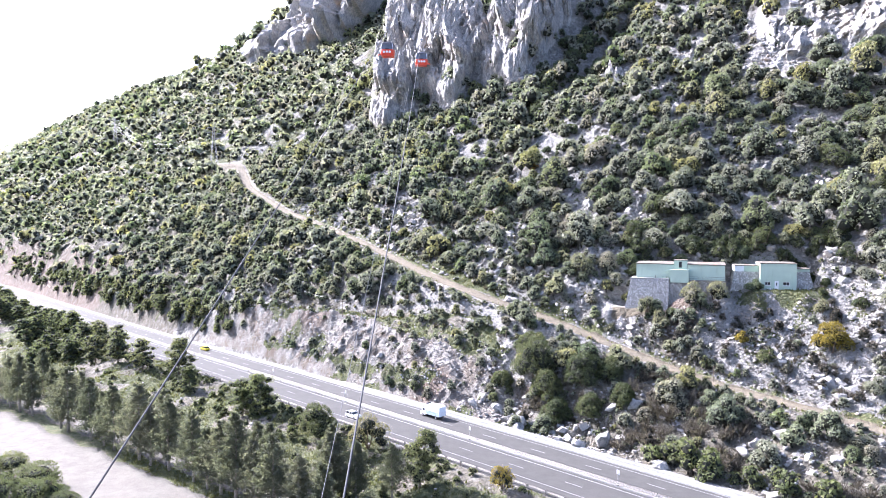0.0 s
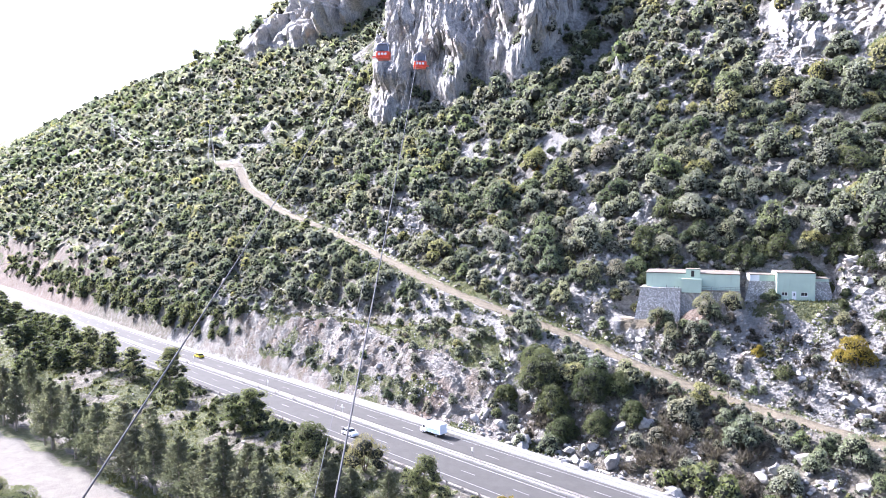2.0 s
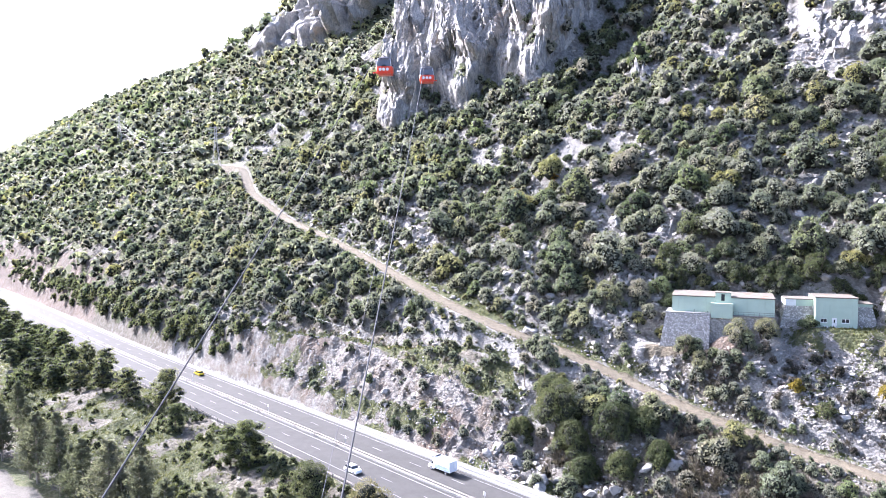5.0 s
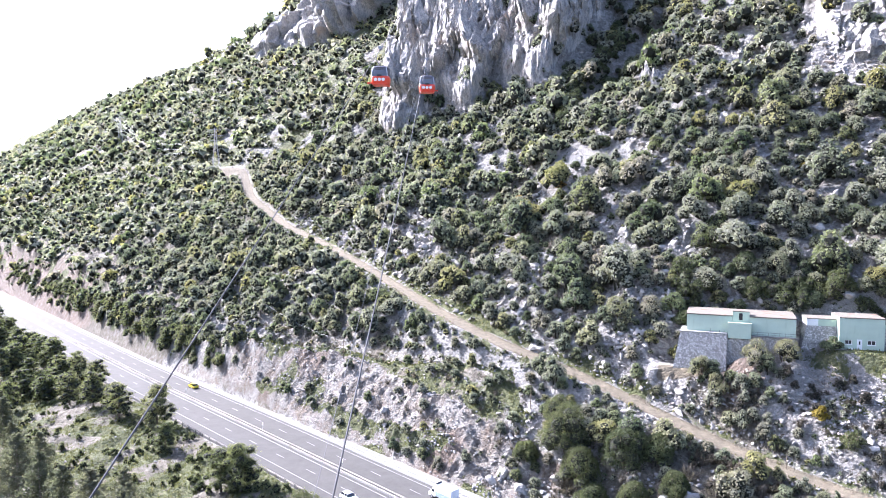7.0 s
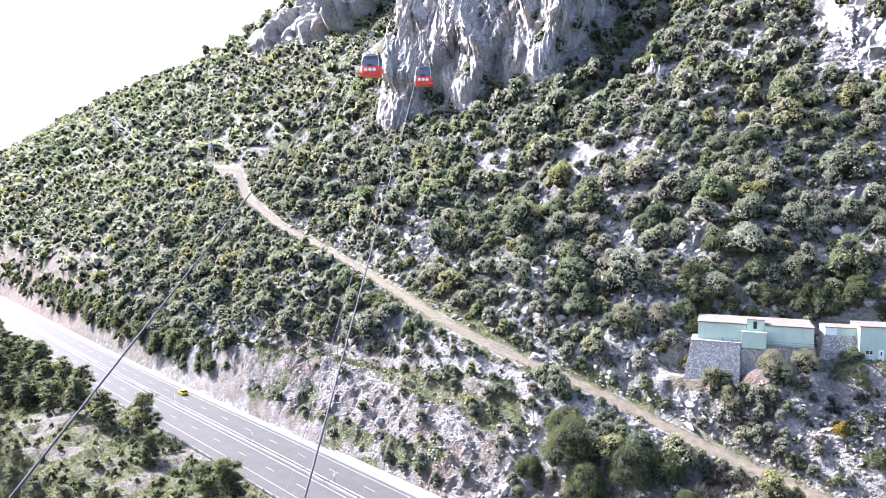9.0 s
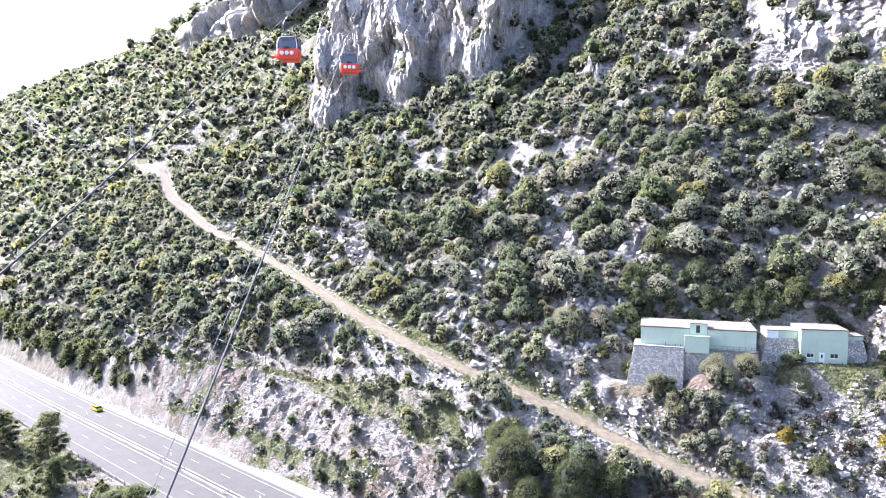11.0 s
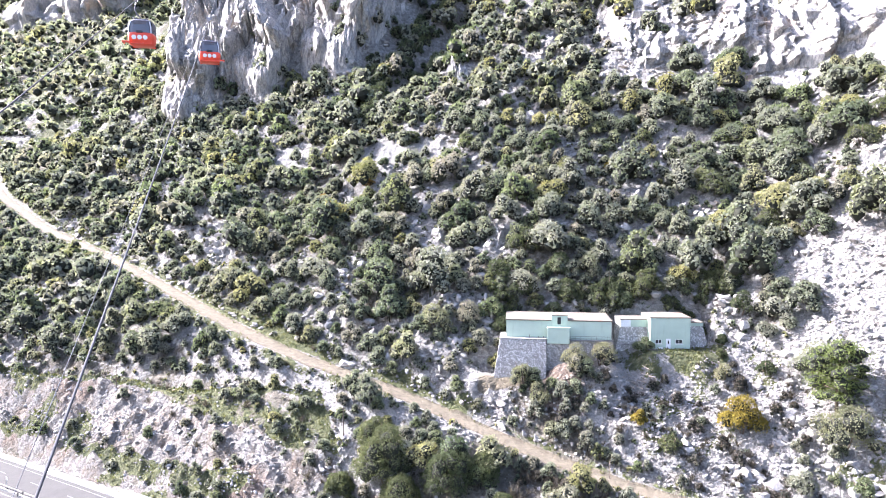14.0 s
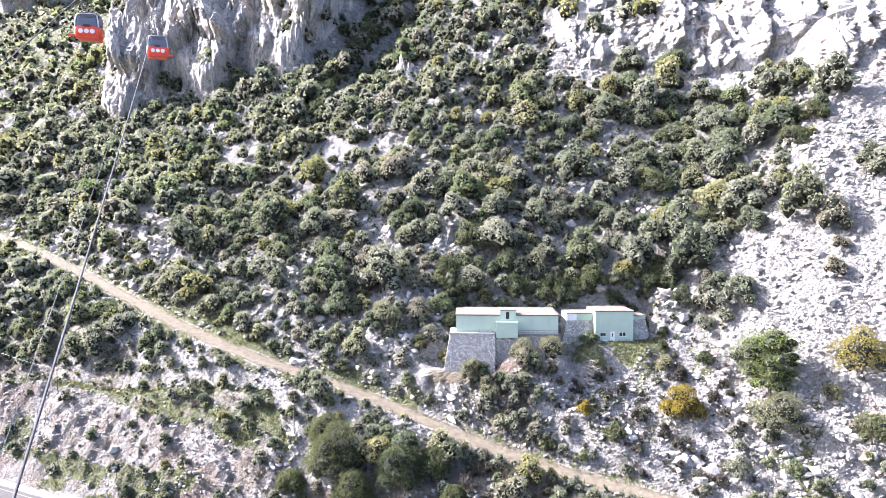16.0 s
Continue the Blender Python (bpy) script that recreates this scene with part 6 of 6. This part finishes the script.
for k, (s, u, h, r, leaf) in enumerate([(-21.4, 82.4, 5.5, 4.0, NEEDLE), (-53, 99.8, 5.0, 3.6, NEEDLE), (-72.8, 107, 5.0, 3.6, SHRUB_LEAF), (104.6, 85.7, 7.5, 4.8, NEEDLE), (108.9, 80.8, 7.0, 4.4, NEEDLE), (61, 59.9, 5.5, 3.6, NEEDLE), (37.2, 60.1, 5.0, 3.4, NEEDLE), (14.8, 62.3, 5.5, 4.0, SHRUB_LEAF), (-76, 86.2, 4.5, 3.0, OLIVE_LEAF), (9.4, 92.2, 5.0, 3.8, NEEDLE), (123.1, 59.6, 6.5, 4.2, NEEDLE), (-2.7, 97.4, 5.0, 3.6, SHRUB_LEAF)]):
    stand(broadleaf(400 + k, h, r, leaf, "yellow-green broad-crowned tree among the maquis", "yellow-green trees on the slope", 1000, 0.3), s, u, 30 * k, 1, 0.5)
for k, (s, u) in enumerate([(33, 76), (-9, 83), (46, 71), (-31, 98)]):
    stand(broadleaf(420 + k, 3.6, 2.4, YELLOW_LEAF if k % 2 else RUST_LEAF, "small bush with turning leaves on the slope", "turning bushes on the slope", 500, 0.25, "autumn_bush", 9), s, u, 0, 1, 0.3)

# wild shrubs of other kinds
def twiggy(rng, stems, twigs):
    """Bare branches fanning from one root, each with a few side twigs; arrays as for the leafy shapes."""
    rows = []
    for _ in range(stems):
        a, lean = rng.uniform(0, 6.28), rng.uniform(0.1, 1.1)
        tip = np.array((math.cos(a) * math.sin(lean), math.sin(a) * math.sin(lean), math.cos(lean))) * rng.uniform(0.6, 1.1)
        rows.append((np.zeros(3), tip, 0.045))
        for _ in range(twigs):
            at = tip * rng.uniform(0.3, 0.95)
            rows.append((at, at + tip * 0.25 + rng.normal(size=3) * 0.16 + (0, 0, 0.06), 0.034))
    v = []
    for root, tip, w in rows:
        side = np.cross(tip - root, rng.normal(size=3))
        side *= w / (np.linalg.norm(side) + 1e-9)
        v += [root - side, root + side, tip]
    return np.array(v), np.arange(len(v)).reshape(-1, 3), np.zeros((0, 3)), np.zeros((0, 3), int)


TWIGS = [twiggy(np.random.default_rng(40 + k), 16, 9) for k in range(5)]
heap = Heap()
rng = np.random.default_rng(23)
for k in range(330):
    s, v = rng.uniform(-110, -22), rng.uniform(0.12, 0.95)
    u = road_far(s) + 5 + v * (track_u(s) - road_far(s) - 9)
    if fractal(s / 11, u / 11, 2, 121) < -0.05:
        continue
    x, y = world_xy(s, u)
    heap.add(TWIGS[k % 5], np.array((x, y, float(height(s, u)) - 0.1)), rng.uniform(1.2, 3.2), k, rng.uniform())
    if k % 3 == 0:
        heap.add(PLAIN_SHAPES[k % 7], np.array((x, y, float(height(s, u)) - 0.2)), rng.uniform(0.7, 1.7), k, rng.uniform())
for k in range(330):
    s, u = rng.uniform(-84, -26), rng.uniform(36, 63)
    if not built_over(s, u) and u > track_u(s) + 3:
        x, y = world_xy(s, u)
        heap.add((PLAIN_SHAPES[k % 7] if k % 4 == 0 else TWIGS[k % 5]), np.array((x, y, float(height(s, u)) - 0.1)), rng.uniform(0.6, 1.5), k, rng.uniform())
for k in range(420):
    s, u = rng.uniform(-106, 130), rng.uniform(8, 62)
    if built_over(s, u) or abs(u - track_u(s)) < 3 or u < road_far(s) + 5 or abs(s + 40) < 26 and u > 34:
        continue
    x, y = world_xy(s, u)
    heap.add(TWIGS[k % 5], np.array((x, y, float(height(s, u)) - 0.1)), rng.uniform(0.7, 1.6), k, rng.uniform())
tagged(heap.build("dry_scrub", DRY_TWIG), "bare grey-brown scrub on the rocky bank", "scrub", kind="stuff")
heap = Heap()
for k in range(130):
    s = rng.uniform(-110, -45) if k < 16 else rng.uniform(96, 420)
    u = road_far(s) + rng.uniform(4.2, 9)
    x, y = world_xy(s, u)
    heap.add(PLAIN_SHAPES[k % 7], np.array((x, y, float(height(s, u)) - 0.3)), rng.uniform(1.6, 3.4), k, rng.uniform())
for k in range(620):
    s = rng.uniform(-80, 330) if k < 330 else rng.uniform(-40, 140)
    u = rng.uniform(lot_edge(s) + 9, road_far(s) - 23)
    x, y = world_xy(s, u)
    heap.add(PLAIN_SHAPES[k % 7], np.array((x, y, float(height(s, u)) - 0.2)), rng.uniform(0.5, 1.3), k, rng.uniform())
tagged(heap.build("roadside_bushes", NEEDLE), "fresh green bushes lining the road", "bushes", kind="stuff")

heap = Heap()
for k in range(60):
    a, b = -14 + 51 * k / 59, rng.uniform(11.0, 15.5)
    x, y = 58.6 + 0.937 * a + 0.350 * b, 172.7 - 0.350 * a + 0.937 * b
    heap.add(SHAPES[k % 7], np.array((x, y, float(height(*along_across(x, y))) - 0.3)), rng.uniform(1.3, 2.7), k, rng.uniform())
for k in range(85):
    s, u = rng.uniform(55, 82), rng.uniform(104, 185)
    x, y = world_xy(s, u)
    heap.add(SHAPES[k % 7], np.array((x, y, float(height(s, u)) - 0.3)), rng.uniform(1.8, 3.4), k, rng.uniform())

# a heap of cut branches before the hut
sticks = bmesh.new()
for k in range(70):
    a, b = rng.normal(-7.5, 1.6), rng.normal(-6.4, 1.0)
    x, y = 80.5 + 0.965 * a + 0.262 * b, 167.4 - 0.262 * a + 0.965 * b
    z = float(height(*along_across(x, y))) + rng.uniform(0.1, 1.0)
    turn, tip = rng.normal(0.9, 0.5), rng.uniform(-0.45, 0.1)
    way = Vector((math.cos(turn), -math.sin(turn), tip)) * rng.uniform(1.2, 2.6)
    side = way.cross(Vector((0, 0, 1))).normalized() * 0.05
    root = Vector((x, y, z)) - way * 0.5
    ring = [sticks.verts.new(root + way * f + off * (1.2 - f)) for f in (0, 1) for off in (side, Vector((0, 0, 0.08)), -side)]
    for i, j in ((0, 1), (1, 2), (2, 0)):
        sticks.faces.new((ring[i], ring[j], ring[j + 3], ring[i + 3]))
tagged(part("branch_pile", sticks, PALE_BARK), "heap of bare grey cut branches before the hut", "branches")
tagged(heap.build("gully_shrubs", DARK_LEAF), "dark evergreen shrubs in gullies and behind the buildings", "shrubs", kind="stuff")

# tufts of grass on the terrace, the verge and below the road
rng = np.random.default_rng(29)
s = rng.uniform(-110, 200, 60000)
u = rng.uniform(-64, 75, 60000)
on = rng.uniform(0, 1, 60000) < 0.95 * masks(s, u)["grass"] * (np.abs(u - track_u(s)) > 1.4)
s, u = s[on][:16000], u[on][:16000]
x, y = world_xy(s, u)
at = np.stack([x, y, height(s, u)], -1)
at = np.repeat(at, 4, 0) + rng.normal(size=(4 * len(at), 3)) * (0.22, 0.22, 0.02)
n = len(at)
a = rng.uniform(0, 6.28, n)
w = np.stack([np.cos(a), np.sin(a), 0 * a], -1) * 0.09
tip = np.stack([rng.normal(size=n) * 0.15, rng.normal(size=n) * 0.15, rng.uniform(0.25, 0.6, n)], -1)
v = np.stack([at - w, at + w, at + tip + w * 0.3, at + tip - w * 0.3], 1).reshape(-1, 3)
tufts = new("grass", quads_mesh("grass", v, np.arange(4 * n).reshape(-1, 4), [GRASS_BLADE], tint=np.repeat(rng.uniform(0, 1, n), 4)))
tagged(tufts, "tufts of green and yellow grass", "grass", kind="stuff")


# ---- loose rock ----
def stone_shape(rng, fine):
    bm = bmesh.new()
    bmesh.ops.create_icosphere(bm, subdivisions=fine, radius=1)
    v = np.array([p.co[:] for p in bm.verts])
    f = np.array([[p.index for p in face.verts] for face in bm.faces])
    bm.free()
    # chop by a few planes, so that it has flat broken sides
    v = v * (1 + 0.10 * rng.normal(size=(len(v), 1)))
    for d in unit(rng, 13):
        over = v @ d - rng.uniform(0.38, 0.7)
        v = v - np.maximum(over, 0)[:, None] * d
    return v * rng.uniform(0.7, 1.2, 3) * (1.25, 1.0, 0.85), f


rng = np.random.default_rng(31)
STONES = [stone_shape(rng, 2) for _ in range(8)]
PEBBLES = [stone_shape(rng, 1) for _ in range(8)]
rows = []


def strew(count, s0, s1, u0, u1, chance, lo, hi, power=2.6):
    s, u = rng.uniform(s0, s1, count), rng.uniform(u0, u1, count)
    keep = rng.uniform(0, 1, count) < chance(s, u)
    for a, b in zip(s[keep], u[keep]):
        rows.append((a, b, lo + (hi - lo) * rng.uniform() ** power))


clear = lambda s, u: (np.abs(u - track_u(s)) > 2.6) & (u > road_far(s) + 3.9) & ~built_over(s, u)
strew(15000, -125, -74, 40, 150, lambda s, u: clear(s, u) * scree_mask(s, u) * (0.6 + 0.5 * grain(s / 9, u / 9, 101)), 0.16, 1.15, 3.2)
strew(19000, -104, -38, 40, 70, lambda s, u: clear(s, u) * scree_mask(s, u) * (0.7 + 0.5 * grain(s / 4, u / 4, 115)), 0.09, 0.40, 2.6)
strew(1500, -40, 125, -6, 26, lambda s, u: clear(s, u) * (u < road_far(s) + 4 + 0.48 * (track_u(s) - road_far(s))) * (0.45 + 0.5 * grain(s / 7, u / 4, 107)), 0.15, 0.75, 2.4)
strew(14000, -34, 135, 12, 45, lambda s, u: clear(s, u) * scree_mask(s, u) * 0.9 * (u < track_u(s)), 0.14, 0.62)
strew(17000, -12, 118, -8, 30, lambda s, u: clear(s, u) * masks(s, u)["clay"] * (0.45 + 0.4 * grain(s / 5, u / 4, 121)), 0.12, 0.55, 2.2)
bare = np.ones((340, 180))
for a, b, r in near_spots:
    i0, i1, j0, j1 = (int(max(0, v)) for v in (a - 0.55 * r + 120, a + 0.55 * r + 121, b - 0.55 * r + 10, b + 0.55 * r + 11))
    bare[i0:i1, j0:j1] = 0
open_ground = lambda s, u: bare[np.clip(s + 120, 0, 339).astype(int), np.clip(u + 10, 0, 179).astype(int)]
strew(42000, -110, 150, 30, 145, lambda s, u: clear(s, u) * open_ground(s, u) * (0.55 + 0.45 * rocky(s, u)) * (1 - np.clip(1.6 * scree_mask(s, u), 0, 1)) * (1 - step(-36, -42, s) * step(68, 62, u)), 0.25, 1.4, 2.4)
strew(2600, -110, 40, -2, 36, lambda s, u: clear(s, u) * 0.6 * step(-0.1, 0.5, fractal(s / 8, u / 8, 2, 105)), 0.15, 1.1, 3.4)
strew(5000, -112, -78, 14, 36, lambda s, u: clear(s, u) * 0.8 * step(-0.2, 0.4, fractal(s / 8, u / 8, 2, 109)), 0.10, 0.45, 2.8)
strew(900, -40, -12, 33, 46, lambda s, u: clear(s, u) * 0.6, 0.10, 0.9, 4.0)
strew(500, -34, 8, 31, 42, lambda s, u: clear(s, u) * (u > track_u(s) + 3) * step(0, 0.4, fractal(s / 5, u / 5, 2, 111)), 0.2, 1.2, 3.0)
strew(70, -50, -8, 1, 16, lambda s, u: clear(s, u) * (u < road_far(s) + 13), 0.8, 2.3, 1.7)
strew(11000, -78, -4, 32, 78, lambda s, u: clear(s, u) * open_ground(s, u) * (0.35 + 0.5 * step(-0.3, 0.5, fractal(s / 6, u / 6, 2, 117))), 0.08, 0.34, 2.0)
strew(5000, -60, -8, 4, 32, lambda s, u: clear(s, u) * open_ground(s, u) * (0.3 + 0.6 * step(-0.2, 0.5, fractal(s / 6, u / 6, 2, 119))), 0.10, 0.6, 2.4)
strew(110, -95, -6, 3, 26, lambda s, u: clear(s, u) * 1.0, 0.5, 1.9, 2.2)
strew(5200, -68, -34, 35, 63, lambda s, u: clear(s, u) * (0.35 + 0.6 * step(-0.3, 0.5, fractal(s / 5, u / 5, 2, 123))), 0.10, 0.75, 3.4)
strew(16, -82, -62, 40.5, 47, lambda s, u: clear(s, u) * 1.0, 0.9, 2.1, 1.4)
strew(500, -60, 110, -58, -24, lambda s, u: 0.5 * (u < road_far(s) - 23) * (u > lot_edge(s) + 4), 0.15, 0.6)
strew(24000, -110, 165, 30, 120, lambda s, u: clear(s, u) * open_ground(s, u) * 0.75, 0.14, 0.6, 1.7)
rows.sort(key=lambda r: -r[2])
stone_meshes = [mesh_of("stone", v, f, [BOULDER]) for v, f in STONES]
S = np.array(rows)
HZ = height(S[:, 0], S[:, 1])
XS, YS = world_xy(S[:, 0], S[:, 1])
named = 0
bulk_v, bulk_f, count = [], [], 0
for k, (s, u, r) in enumerate(rows):
    t1, t2 = rng.uniform(0, 360), rng.uniform(-35, 35)
    m = pose(float(XS[k]), float(YS[k]), float(HZ[k]) + 0.22 * r, t2, t2 * 0.6, t1) @ Matrix.Scale(r, 4)
    if named < 295 and -110 < s < 30 and u < 75:
        ob = new("stone", stone_meshes[k % 8])
        ob.matrix_world = m
        ob.parent = ground
        named += 1
        continue
    v, f = (STONES if r > 1.1 else PEBBLES)[k % 8]
    mm = np.array(m)
    bulk_v.append(v @ mm[:3, :3].T + mm[:3, 3])
    bulk_f.append(f + count)
    count += len(v)
rubble = new("rubble", quads_mesh("rubble", np.concatenate(bulk_v), np.concatenate(bulk_f), [BOULDER]))
tagged(rubble, "broken white limestone rubble", "rubble", kind="stuff")

# low grey scrub between the shrubs
heap = Heap()
rng = np.random.default_rng(37)
s, u = rng.uniform(-95, 165, 9000), rng.uniform(8, 128, 9000)
cliff = cliff_mask(s, u)
ok = (clear(s, u) > 0) & (open_ground(s, u) > 0) & (rng.uniform(0, 1, 9000) < 0.75 * (1 - scree_mask(s, u)) * (1 - cliff[0]) * (1 - cliff[1]) * (1 - masks(s, u)["clay"]))
s, u = s[ok][:2600], u[ok][:2600]
x, y = world_xy(s, u)
z = height(s, u)
for k in range(len(s)):
    heap.add(FAR_SHAPES[k % 5], np.array((x[k], y[k], z[k] - 0.15)), rng.uniform(0.45, 0.95), k * 1.3, rng.uniform())
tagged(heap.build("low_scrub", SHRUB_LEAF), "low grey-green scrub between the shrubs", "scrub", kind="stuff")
